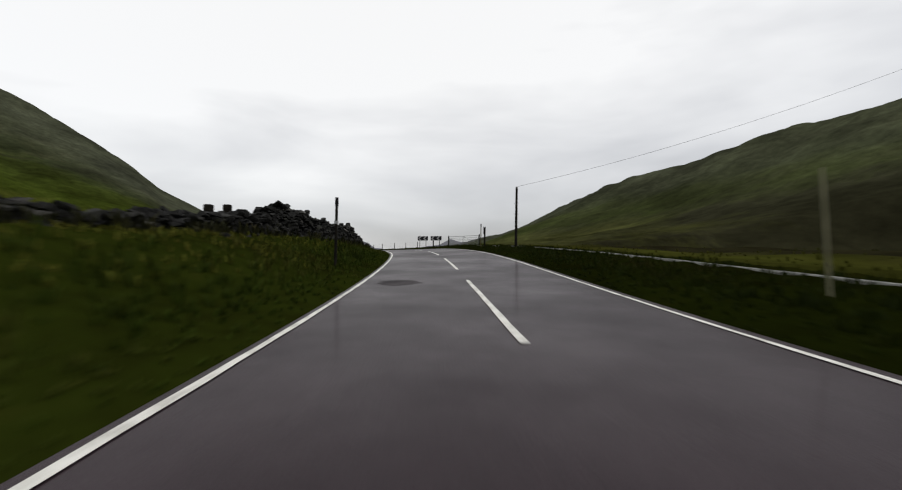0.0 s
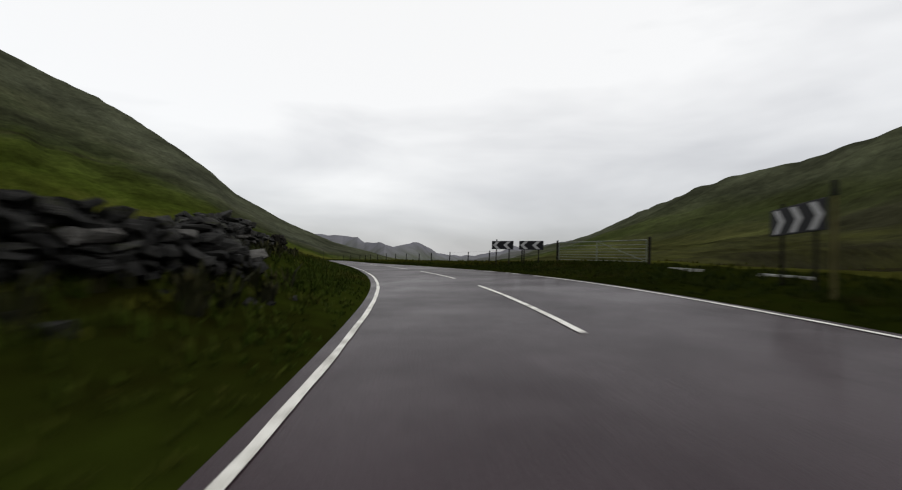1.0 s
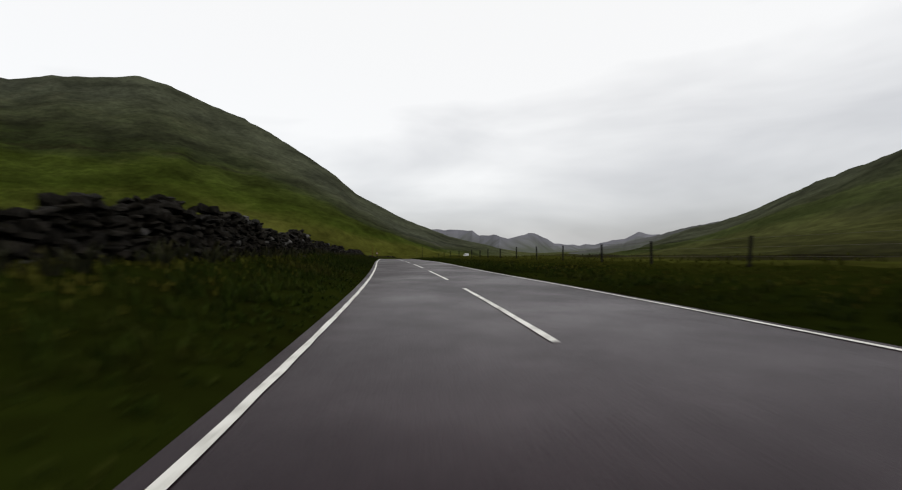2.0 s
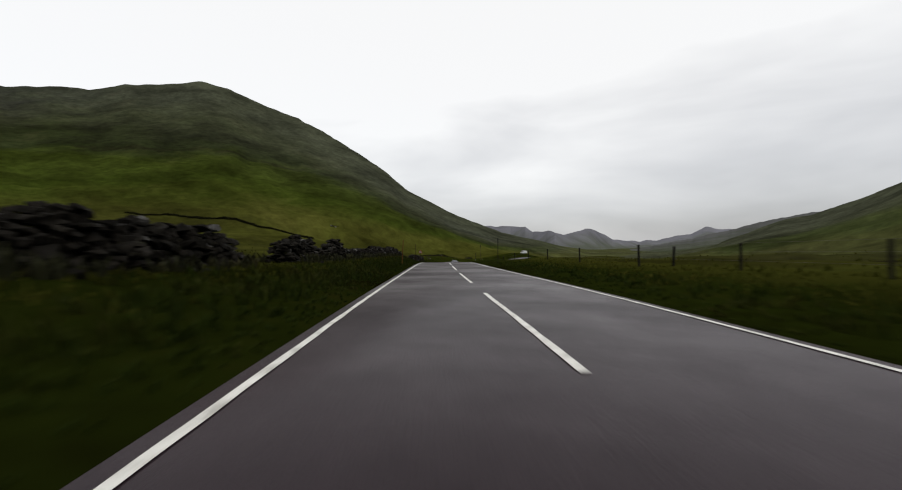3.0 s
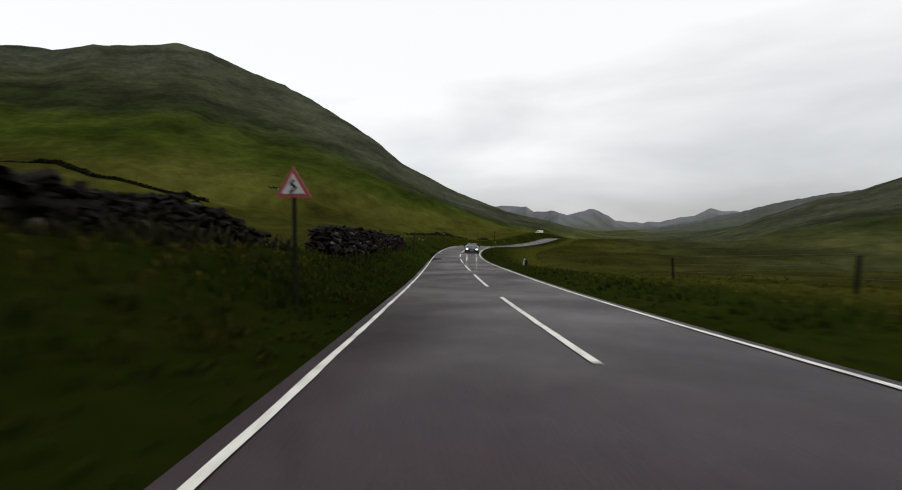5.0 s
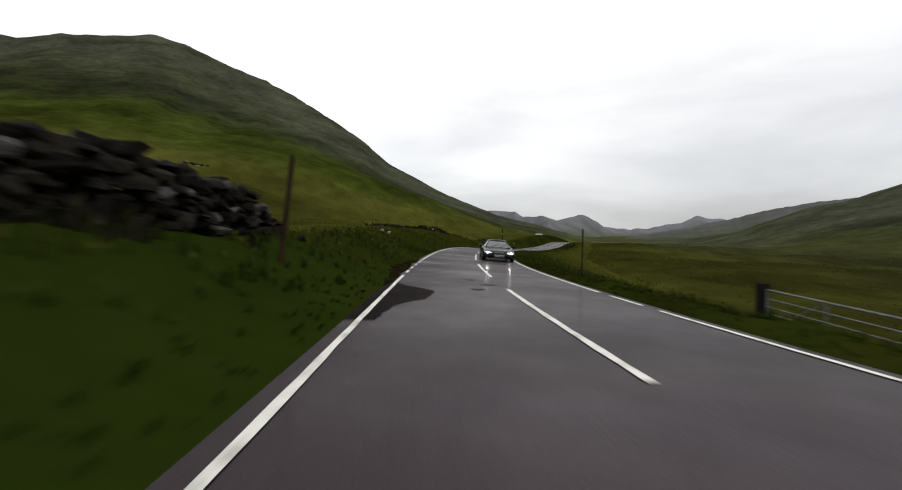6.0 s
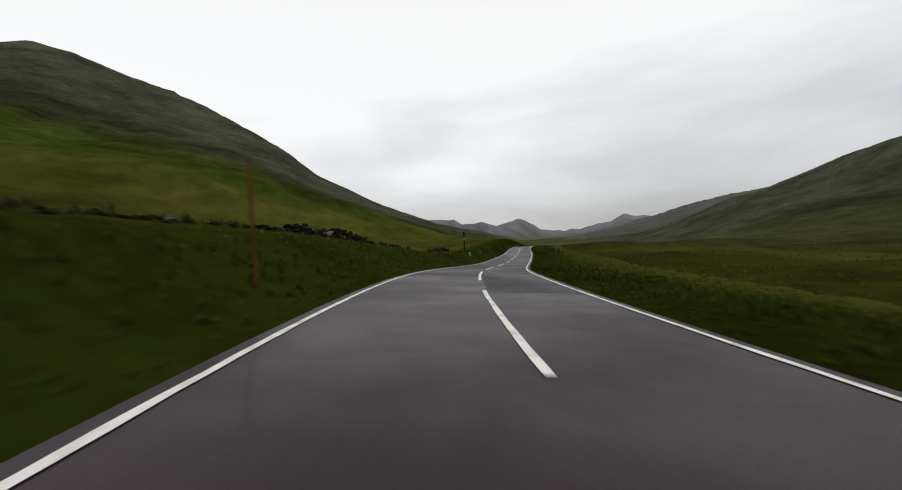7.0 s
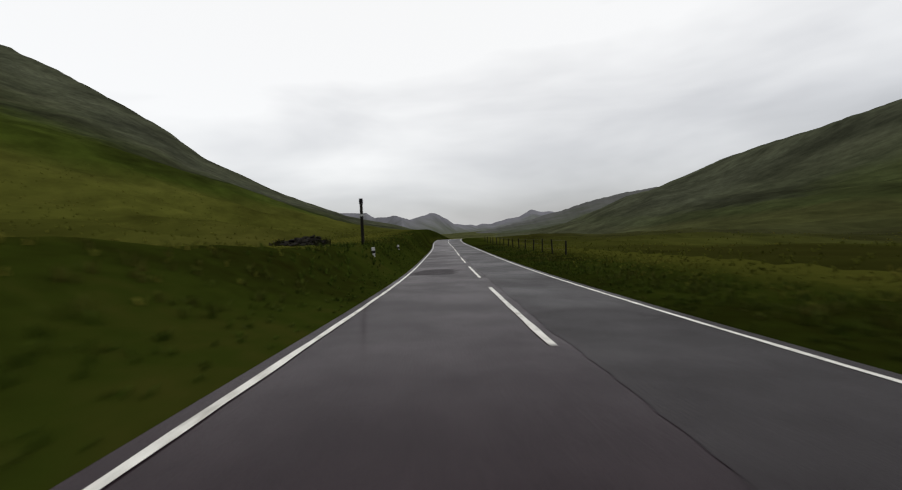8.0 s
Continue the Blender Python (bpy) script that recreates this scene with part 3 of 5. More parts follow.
# ---- road ----
cross = np.linspace(-1, 1, 13)
ss, cc = np.meshgrid(along, cross, indexing="ij")
lw = HALF_LEFT + 0.35
dd = np.where(cc < 0, cc * lw, cc * (np.interp(ss, S, wide) + 0.35))
p = on_road(ss.ravel(), dd.ravel(), 0.0)
road = new("road", mesh_of("road", p, grid_faces(len(along), len(cross))[:, ::-1], M_ROAD))
tagged(road, "wet dark grey asphalt two-lane country road", "road", kind="structure")


def part(name, data, parent, label="", material=None):
    """Links a mesh as one part under a thing or a part. data: a bmesh or a mesh."""
    if isinstance(data, bmesh.types.BMesh):
        me = bpy.data.meshes.new(name)
        data.to_mesh(me)
        data.free()
        data = me
    if material:
        data.materials.clear()
        data.materials.append(material)
    ob = new(name, data)
    ob.parent = parent
    return tagged(ob, label)


def stripe(s0, s1, d0, d1, lift=0.010):
    """A painted strip that follows the road; d0, d1 are offsets or functions of s."""
    n = max(2, int((s1 - s0) / 0.5) + 1)
    q = np.linspace(s0, s1, n)
    a = d0(q) if callable(d0) else np.full(n, d0)
    b = d1(q) if callable(d1) else np.full(n, d1)
    g = np.random.RandomState(int(abs(s0) * 10) % 9999)
    v = np.concatenate([on_road(q, a + g.uniform(-0.008, 0.008, n), lift), on_road(q, b + g.uniform(-0.008, 0.008, n), lift)])
    f = [(i, i + n, i + n + 1, i + 1) for i in range(n - 1)]
    return mesh_of("stripe", v, f, M_LINE)


right_in, right_out = lambda q: np.interp(q, S, wide) - 0.042, lambda q: np.interp(q, S, wide) + 0.042
for a, b in LEFT_LINES:
    part("edge_line", stripe(a, b, -HALF_LEFT - 0.042, -HALF_LEFT + 0.042), road)
for a, b in RIGHT_LINES:
    part("edge_line", stripe(a, b, right_in, right_out), road)
k = MARK_FROM
while k < S_TO - 10:
    part("lane_mark", stripe(k, k + MARK_LONG, -0.05, 0.05), road)
    k += MARK_GAP


# ---- stains and mends on the road ----
M_MUD = shade("wet_mud", [(0.33, (0.005, 0.004, 0.003)), (0.50, (0.009, 0.0065, 0.0055)), (0.66, (0.016, 0.012, 0.010))], 0.9, 0.75, 0.5, 24.0, fine=12.0, spec=0.02)
M_PATCH = shade("newer_asphalt", [(0.33, (0.012, 0.009, 0.010)), (0.50, (0.019, 0.015, 0.017)), (0.66, (0.027, 0.022, 0.024))], 0.35, 0.60, 0.35, 38.0, fine=18.0, spec=0.15, rough_to=0.42)


def smear(name, rows, material, lift, ragged, on_verge=False, seed=1):
    """A thin irregular layer; rows give s and its left and right limits."""
    k, a, b = np.array(rows, float).T
    q = np.arange(k[0], k[-1] + 0.01, 0.18)
    gg = np.random.RandomState(seed)
    wob = lambda: np.convolve(gg.uniform(-1, 1, len(q) + 8), np.ones(5) / 5, "same")[4:-4] * 2.2 + gg.uniform(-0.5, 0.5, len(q))
    lo, hi = np.interp(q, k, a), np.interp(q, k, b)
    lim = (hi - lo) / 2.2
    lo, hi = lo + np.clip(wob() * ragged, -lim, lim), hi + np.clip(wob() * ragged, -lim, lim)
    u = np.linspace(0, 1, 9)
    ss = np.repeat(q, 9)
    dd = (lo[:, None] + (hi - lo)[:, None] * u).ravel()
    p = on_road(ss, dd, lift)
    if on_verge:
        p[:, 2] += verge(ss, dd) + np.tile(np.sin(u * np.pi) * 0.03 - 0.03, len(q))
    return part(name, mesh_of(name, p, grid_faces(len(q), 9)[:, ::-1], material), road)


smear("tarmac_mend", [(226, 0.1, 2.9), (262, 0.25, 2.95), (300, 0.2, 2.9), (340, 0.15, 2.9)], M_PATCH, 0.004, 0.03)
smear("mud_stain", MUD_FAN, M_MUD, 0.005, 0.1, seed=3)
M_DAMP = shade("damp_asphalt", [(0.33, (0.010, 0.006, 0.008)), (0.50, (0.015, 0.010, 0.012)), (0.66, (0.022, 0.014, 0.017))], 0.9, 0.6, 0.35, 38.0, fine=14.0, spec=0.05, rough_to=0.5)
for i, (s0, s1, d0, d1) in enumerate(STAINS):
    gs, mid_d, half_d = random.Random(30 + i), (d0 + d1) / 2, (d1 - d0) / 2
    rows = []
    for k in range(13):
        u = k / 6 - 1
        w = half_d * math.sqrt(max(0.0, 1 - u * u)) * gs.uniform(0.7, 1.1) + 0.02
        c = mid_d + half_d * gs.uniform(-0.18, 0.18)
        rows.append((s0 + (s1 - s0) * k / 12, c - w, c + w))
    smear("damp_stain", rows, M_DAMP, 0.0045, 0.05, seed=10 + i)
M_EARTH = shade("bare_earth", [(0.33, (0.006, 0.005, 0.002)), (0.50, (0.010, 0.0085, 0.0035)), (0.66, (0.013, 0.014, 0.004))], 1.4, 0.9, 0.8, 9.0, fine=7.0, spec=0.0)
smear("bare_earth", [(195.5, -2.93, -2.86), (198, -3.05, -2.84), (200, -3.25, -2.83), (203, -3.2, -2.83), (205, -3.05, -2.85), (206.5, -2.95, -2.87)], M_EARTH, 0.04, 0.08, True, 5)

# ---- far mountains at the head of the valley ----
FAR_RANGE = [(-24, 0.3), (-14, 1.2), (-9, 1.5), (-5, 1.68), (-4, 1.8), (-3, 1.98), (-1.5, 1.25), (0, 1.02), (2, 0.51), (4, 0.38), (6, 0.56), (7, 0.62), (8, 1.27), (9, 1.74), (9.7, 2.0), (10.3, 2.05), (11, 1.76), (12, 1.58), (13, 1.3), (14, 1.62), (15, 1.84), (16, 1.75), (17, 1.68), (18, 2.35), (19, 2.46), (22, 2.5), (24, 2.51), (28, 2.0), (34, 0.4)]
FAR_AWAY = [(-14, 3050), (-4, 3050), (4, 2750), (9, 1850), (14, 1350), (20, 2100), (28, 2400)]
az = np.linspace(-26, 36, 500)
fa, fe = np.array(FAR_RANGE).T
el = np.interp(az, fa, fe) + 0.05 * ripple(az, az * 0, 2.2, 21) + 0.03 * ripple(az, az * 0, 0.7, 22)
deep = np.linspace(0, 1, 24)
dd, aa = np.meshgrid(deep, az, indexing="ij")
away = np.interp(az, *np.array(FAR_AWAY).T)[None, :]
dist = away * (0.72 + 0.28 * dd)
top = np.tan(np.radians(el))[None, :] * away
zz = HUB[2] - 26 + (top + 26) * np.clip(dd, 0, 1) ** 1.3 + 9 * ripple(aa * 40, dist, 420.0, 23) * dd * (1 - dd) * np.clip(top / 90, 0, 1)
vx, vy = HUB[0] - dist * np.sin(np.radians(aa)), HUB[1] + dist * np.cos(np.radians(aa))
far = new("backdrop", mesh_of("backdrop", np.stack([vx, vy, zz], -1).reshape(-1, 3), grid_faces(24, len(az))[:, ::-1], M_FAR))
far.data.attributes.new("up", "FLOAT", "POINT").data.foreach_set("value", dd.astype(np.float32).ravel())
tagged(far, "distant grey-blue mountains under low cloud at the valley's head", "mountains", kind="structure")

# the hill behind the right-hand one, further up the valley
MID_RIDGE = [(-34, 1.0), (-26, 3.6), (-22, 3.8), (-20, 3.88), (-18, 3.74), (-16, 3.61), (-14, 3.42), (-12, 3.17), (-10, 2.77), (-8, 2.32), (-6, 1.75), (-4, 1.2), (-1, 0.5), (3, -0.3), (7, -0.9), (11, -1.3)]
az = np.linspace(-34, 11, 380)
fa, fe = np.array(MID_RIDGE).T
el = np.interp(az, fa, fe) + 0.06 * ripple(az, az * 0, 3.0, 31) + 0.03 * ripple(az, az * 0, 0.9, 32)
deep = np.linspace(0, 1, 40)
dd, aa = np.meshgrid(deep, az, indexing="ij")
dist = 780 + 720 * dd
zz = HUB[2] - 22 + (np.tan(np.radians(el))[None, :] * 1500 + 22) * dd ** 1.4 + 5 * ripple(aa * 20, dist, 260.0, 33) * dd * (1 - dd)
vx, vy = HUB[0] - dist * np.sin(np.radians(aa)), HUB[1] + dist * np.cos(np.radians(aa))
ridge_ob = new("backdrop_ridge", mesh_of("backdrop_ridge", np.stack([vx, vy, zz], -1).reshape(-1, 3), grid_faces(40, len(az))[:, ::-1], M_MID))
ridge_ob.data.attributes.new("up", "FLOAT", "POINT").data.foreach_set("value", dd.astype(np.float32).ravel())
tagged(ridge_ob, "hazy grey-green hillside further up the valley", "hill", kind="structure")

# ---- things ----
M_STONE = shade("field_stone", [(0.28, (0.005, 0.0045, 0.0035)), (0.46, (0.011, 0.0098, 0.0078)), (0.62, (0.023, 0.020, 0.016)), (0.74, (0.012, 0.013, 0.005))], 2.2, 0.88, 0.7, 14.0, fine=9.0, spec=0.05, vary=0.22)
M_WOOD = shade("weathered_wood", [(0.3, (0.045, 0.040, 0.032)), (0.5, (0.095, 0.085, 0.068)), (0.7, (0.150, 0.140, 0.115))], 3.0, 0.85, 0.5, 30.0, stretch=(4, 4, 0.6), vary=0.12)
M_POLE = shade("dark_wood", [(0.3, (0.006, 0.0055, 0.0045)), (0.5, (0.011, 0.010, 0.008)), (0.7, (0.019, 0.017, 0.014))], 3.0, 0.85, 0.4, 30.0, stretch=(4, 4, 0.6), spec=0.05)
M_OCHRE = shade("yellowed_wood", [(0.3, (0.040, 0.036, 0.014)), (0.5, (0.070, 0.062, 0.024)), (0.7, (0.105, 0.095, 0.040))], 3.0, 0.85, 0.4, 30.0, stretch=(4, 4, 0.6), spec=0.05)
M_CAP = plain("dull_black_paint", (0.010, 0.010, 0.011), 0.8, spec=0.05)
M_AMBER = shade("amber_wood", [(0.3, (0.050, 0.022, 0.007)), (0.5, (0.080, 0.036, 0.011)), (0.7, (0.115, 0.055, 0.018))], 3.0, 0.85, 0.4, 30.0, stretch=(4, 4, 0.6), spec=0.05)
M_BROWN = shade("red_brown_wood", [(0.3, (0.018, 0.012, 0.006)), (0.5, (0.030, 0.020, 0.010)), (0.7, (0.045, 0.030, 0.016))], 3.0, 0.85, 0.4, 30.0, stretch=(4, 4, 0.6), spec=0.05)
M_PALE = shade("pale_wood", [(0.3, (0.10, 0.095, 0.055)), (0.5, (0.16, 0.155, 0.09)), (0.7, (0.23, 0.22, 0.14))], 3.0, 0.8, 0.4, 30.0, stretch=(4, 4, 0.6))
M_STEEL = shade("galvanised_steel", [(0.3, (0.20, 0.21, 0.21)), (0.5, (0.34, 0.35, 0.35)), (0.7, (0.46, 0.47, 0.46))], 7.0, 0.42, 0.2, 70.0, metal=0.6)
M_GATE = shade("dull_gate_steel", [(0.3, (0.07, 0.08, 0.07)), (0.5, (0.13, 0.145, 0.13)), (0.7, (0.20, 0.22, 0.20))], 7.0, 0.5, 0.2, 70.0, metal=0.3)
M_WHITE = plain("white_paint", (0.78, 0.78, 0.76), 0.5)
M_BLACK = plain("black_paint", (0.012, 0.012, 0.014), 0.7, spec=0.15)
M_ARROW = plain("dull_white_paint", (0.40, 0.40, 0.40), 0.6, spec=0.2)
M_RED = plain("red_paint", (0.22, 0.025, 0.025), 0.5)
M_KERB = shade("painted_kerb", [(0.3, (0.16, 0.16, 0.145)), (0.5, (0.29, 0.29, 0.27)), (0.7, (0.37, 0.37, 0.345))], 3.0, 0.8, 0.4, 40.0)
M_CAR = plain("dark_car_paint", (0.0035, 0.0035, 0.005), 0.2, spec=0.2)
M_TRIM = plain("black_plastic", (0.010, 0.010, 0.011), 0.5)
M_RUBBER = plain("rubber", (0.014, 0.014, 0.014), 0.85)
M_CHROME = plain("bright_metal", (0.62, 0.63, 0.65), 0.22, 1.0)
M_VAN = plain("white_van_paint", (0.74, 0.75, 0.76), 0.35)
M_HEATH = shade("heather", [(0.3, (0.009, 0.009, 0.005)), (0.5, (0.016, 0.017, 0.006)), (0.7, (0.032, 0.028, 0.010))], 1.4, 0.95, spec=0.1, fine=11.0)


def glass(name, color, rough):
    m = bpy.data.materials.new(name)
    m.use_nodes = True
    b = m.node_tree.nodes["Principled BSDF"]
    b.inputs["Base Color"].default_value = (*color, 1)
    b.inputs["Roughness"].default_value, b.inputs["Specular IOR Level"].default_value = rough, 0.8
    b.inputs["Coat Weight"].default_value = 0.6
    return m


M_GLASS = glass("tinted_glass", (0.03, 0.034, 0.036), 0.06)
M_LAMP = bpy.data.materials.new("lit_headlamp")
M_LAMP.use_nodes = True
lamp_b = M_LAMP.node_tree.nodes["Principled BSDF"]
lamp_b.inputs["Base Color"].default_value = (0.9, 0.9, 0.88, 1)
lamp_b.inputs["Emission Color"].default_value, lamp_b.inputs["Emission Strength"].default_value = (1.0, 0.97, 0.90, 1), 80.0


def box(bm, size, m, bevel=0.0):
    """Adds a block of that size with its middle at the pose m."""
    r = bmesh.ops.create_cube(bm, size=1.0, matrix=m @ Matrix.Diagonal((*size, 1)))
    if bevel:
        e = list({e for v in r["verts"] for e in v.link_edges})
        bmesh.ops.bevel(bm, geom=e, offset=bevel, segments=1, affect="EDGES")


def rod(bm, a, b, r0, r1=None, sides=8):
    """Adds a round bar from a to b."""
    a, b = Vector(a), Vector(b)
    d = b - a
    m = Matrix.Translation((a + b) / 2) @ d.to_track_quat("Z", "Y").to_matrix().to_4x4()
    bmesh.ops.create_cone(bm, cap_ends=True, segments=sides, radius1=r0, radius2=r0 if r1 is None else r1, depth=d.length, matrix=m)


def empty(name, m, label, category, group=""):
    ob = new(name)
    ob.matrix_world = m
    return tagged(ob, label, category, group)


def spot(s, d):
    """The ground's place beside the road."""
    x, y, z = on_road(s, d)
    if abs(d) < 11:
        return Vector((x, y, float(z + verge(np.array([s]), np.array([float(d)]))[0])))
    return Vector((x, y, float(ground_z([x], [y])[0])))


def stand(s, d, turn_by=0.0):
    p = spot(s, d)
    return pose(p.x, p.y, p.z, 0, 0, heading(s) + turn_by)


# drystone walls: rough stones laid in courses, tumbled here and there
rng = random.Random(11)


def rock_mesh(seed, mat):
    g = random.Random(seed)
    bm = bmesh.new()
    for _ in range(13):
        v = Vector((g.gauss(0, 1), g.gauss(0, 1), g.gauss(0, 1))).normalized() * g.uniform(0.85, 1.05)
        bm.verts.new((max(-0.72, min(0.72, v.x)) * 0.66, max(-0.7, min(0.7, v.y)) * 0.6, max(-0.62, min(0.62, v.z)) * 0.62))
    r = bmesh.ops.convex_hull(bm, input=bm.verts)
    bmesh.ops.delete(bm, geom=[v for v in bm.verts if not v.link_faces], context="VERTS")
    bmesh.ops.recalc_face_normals(bm, faces=bm.faces)
    me = bpy.data.meshes.new("stone")
    bm.to_mesh(me)
    bm.free()
    me.materials.append(mat)
    return me


ROCKS = [rock_mesh(40 + i, M_STONE) for i in range(10)]
M_LIGHT_STONE = shade("lichened_stone", [(0.3, (0.030, 0.029, 0.027)), (0.5, (0.065, 0.062, 0.057)), (0.7, (0.11, 0.107, 0.10))], 2.2, 0.85, 0.7, 14.0, fine=9.0, spec=0.3, vary=0.3)
# field stone made lighter for the first walls, with haze put into the colour
M_GREY_STONE = shade("grey_stone", [(0.28, (0.009, 0.009, 0.0085)), (0.46, (0.019, 0.019, 0.018)), (0.62, (0.038, 0.037, 0.035)), (0.74, (0.021, 0.024, 0.011))], 2.2, 0.85, 0.7, 14.0, fine=9.0, spec=0.10, vary=0.25)
GREY_ROCKS = [rock_mesh(40 + i, M_GREY_STONE) for i in range(10)]
M_TURF = shade("turfed_stone", [(0.28, (0.006, 0.006, 0.003)), (0.46, (0.011, 0.011, 0.005)), (0.62, (0.016, 0.017, 0.006)), (0.74, (0.024, 0.024, 0.009))], 1.2, 0.95, 0.7, 14.0, fine=5.0, spec=0.0, vary=0.2)
TURF_ROCKS = [rock_mesh(40 + i, M_TURF) for i in range(10)]
ROCK_SORTS = {"field": (ROCKS, M_STONE), "grey": (GREY_ROCKS, M_GREY_STONE), "turf": (TURF_ROCKS, M_TURF)}
PALE_ROCKS = [rock_mesh(40 + i, M_LIGHT_STONE) for i in range(10)]
M_BOULDER = shade("pale_stone", [(0.3, (0.09, 0.088, 0.08)), (0.5, (0.19, 0.185, 0.165)), (0.7, (0.30, 0.29, 0.26))], 2.2, 0.85, 0.7, 14.0, fine=9.0, spec=0.3)
BOULDERS = [rock_mesh(40 + i, M_BOULDER) for i in range(10)]
ROCK_XYZ = [np.array([v.co[:] for v in m.vertices]) for m in ROCKS]
ROCK_TRI = [np.array([p.vertices[:] for p in m.polygons]) for m in ROCKS]


def joined_rocks(name, places, material):
    """Many stones in one mesh: places are 4 x 4 poses with sizes."""
    vs, fs, n = [], [], 0
    for m in places:
        k = rng.randrange(len(ROCKS))
        a = np.array(m)
        vs.append(ROCK_XYZ[k] @ a[:3, :3].T + a[:3, 3])
        fs.append(ROCK_TRI[k] + n)
        n += len(ROCK_XYZ[k])
    return mesh_of(name, np.concatenate(vs), np.concatenate(fs), material, False)


def stone_wall(line, crest, thick, label, loose=10, pale=0.06, sort="field"):
    """A tumbled wall along line (places s, d); crest gives its top over the road's plane at several s or steps."""
    run = np.array(line, float)
    p3 = np.array([spot(a, b)[:] for a, b in line])
    way = np.concatenate([[0], np.cumsum(np.hypot(*np.diff(p3[:, :2], axis=0).T))])
    cs, cu = np.array(crest, float).T
    base = Vector(p3[len(p3) // 2])
    wall = empty("drystone_wall", Matrix.Translation(base), label, "wall", "drystone walls")
    inv = Matrix.Translation(-base)
    front, core, tops = [], [], []
    at, lean, ruin = 0.0, 0.0, 0.0
    while at < way[-1]:
        s, d = np.interp(at, way, run[:, 0]), np.interp(at, way, run[:, 1])
        p0 = spot(s, d)
        ahead = spot(np.interp(at + 0.5, way, run[:, 0]) + 0.001, np.interp(at + 0.5, way, run[:, 1])) - p0
        turn_z = math.degrees(math.atan2(-ahead.x, ahead.y))
        if abs(d) < 11:
            h = float(np.interp(s, cs, cu)) - (p0.z - float(on_road(s, d)[2]))
        else:
            h = float(np.interp(s, cs, cu))
        h = max(0.12, h * rng.uniform(0.86, 1.06) - 0.20)
        ruin = 0.86 * ruin + rng.uniform(-0.11, 0.09)
        ruin = max(-0.38, min(0.14, ruin))
        h = max(0.12, h * (1 + ruin))
        tops.append((at, h))
        lean = 0.8 * lean + rng.uniform(-0.08, 0.08)
        z = 0.0
        while z < h:
            big = rng.random() < 0.22
            a, c = rng.uniform(0.20, 0.42) * (1.6 if big else 1), rng.uniform(0.10, 0.19) * (1.4 if big else 1)
            slim = thick * (1 - 0.4 * z / max(h, 0.4))
            q = p0 + Vector((0, 0, z + c * 0.4))
            for side, many in ((1, front), (-1, core), (0, core)):
                w = Vector((math.cos(radians(turn_z)), math.sin(radians(turn_z)), 0)) * (side * slim / 2 + lean)
                jog = Vector((rng.uniform(-0.12, 0.12), rng.uniform(-0.14, 0.14), rng.uniform(-0.05, 0.05)))
                m = inv @ Matrix.Translation(q + w + jog) @ pose(0, 0, 0, rng.uniform(-24, 24), rng.uniform(-20, 20), turn_z + rng.uniform(-35, 35)) @ Matrix.Diagonal((rng.uniform(0.30, 0.46), a, c * 1.25, 1))
                many.append(m)
            z += c * 0.78
        at += rng.uniform(0.26, 0.38)
    for _ in range(loose):
        at = rng.uniform(0, way[-1])
        s, d = np.interp(at, way, run[:, 0]), np.interp(at, way, run[:, 1]) + rng.uniform(0.45, 1.5)
        k = rng.uniform(0.15, 0.36)
        core.append(inv @ Matrix.Translation(spot(s, d)) @ pose(0, 0, 0, rng.uniform(0, 40), 0, rng.uniform(0, 360)) @ Matrix.Diagonal((k, k * 1.3, k * 0.8, 1)))
    rng.shuffle(front)
    for m in front[:290]:
        ob = part("stone", (PALE_ROCKS if rng.random() < pale else ROCK_SORTS[sort][0])[rng.randrange(len(ROCKS))], wall)
        ob.matrix_local = m
    core += front[290:]
    tagged(part("rubble", joined_rocks("rubble", core, ROCK_SORTS[sort][1]), wall), kind="stuff")
    WALLS.append((run, way, np.array(tops).T))
    return wall


WALLS = []
stone_wall([(3, -8.6), (20, -7.65), (28, -6.6), (39.5, -5.2)], [(3, 1.95), (8, 1.98), (9.4, 1.75), (13, 1.93), (17.0, 2.05), (17.6, 1.75), (18.6, 2.2), (20.5, 2.5), (24.7, 2.3), (27, 2.1), (29, 1.95), (33, 2.0), (35, 1.72), (37, 1.6), (38.4, 1.45), (39.5, 1.2)], 0.85, "long dark grey drystone wall, tumbled and overgrown, on the grass bank", 34, 0.08, "grey")
stone_wall([(41, -7.0), (51.5, -7.3)], [(41, 1.75), (43, 1.98), (46, 2.0), (46.6, 1.68), (51.5, 1.62)], 0.8, "short length of dark drystone wall running up to a gate", 8, 0.1, "grey")
stone_wall([(58.6, -7.4), (108, -7.9)], [(58.6, 1.7), (60, 1.95), (68.6, 1.98), (72.4, 2.2), (76, 2.3), (84, 2.25), (90, 2.3), (96, 2.3), (97, 1.5), (99, 1.4), (100, 2.0), (106, 1.9), (108, 1.3)], 0.75, "dark drystone wall with a broken top beside the gate", 30, 0.12)
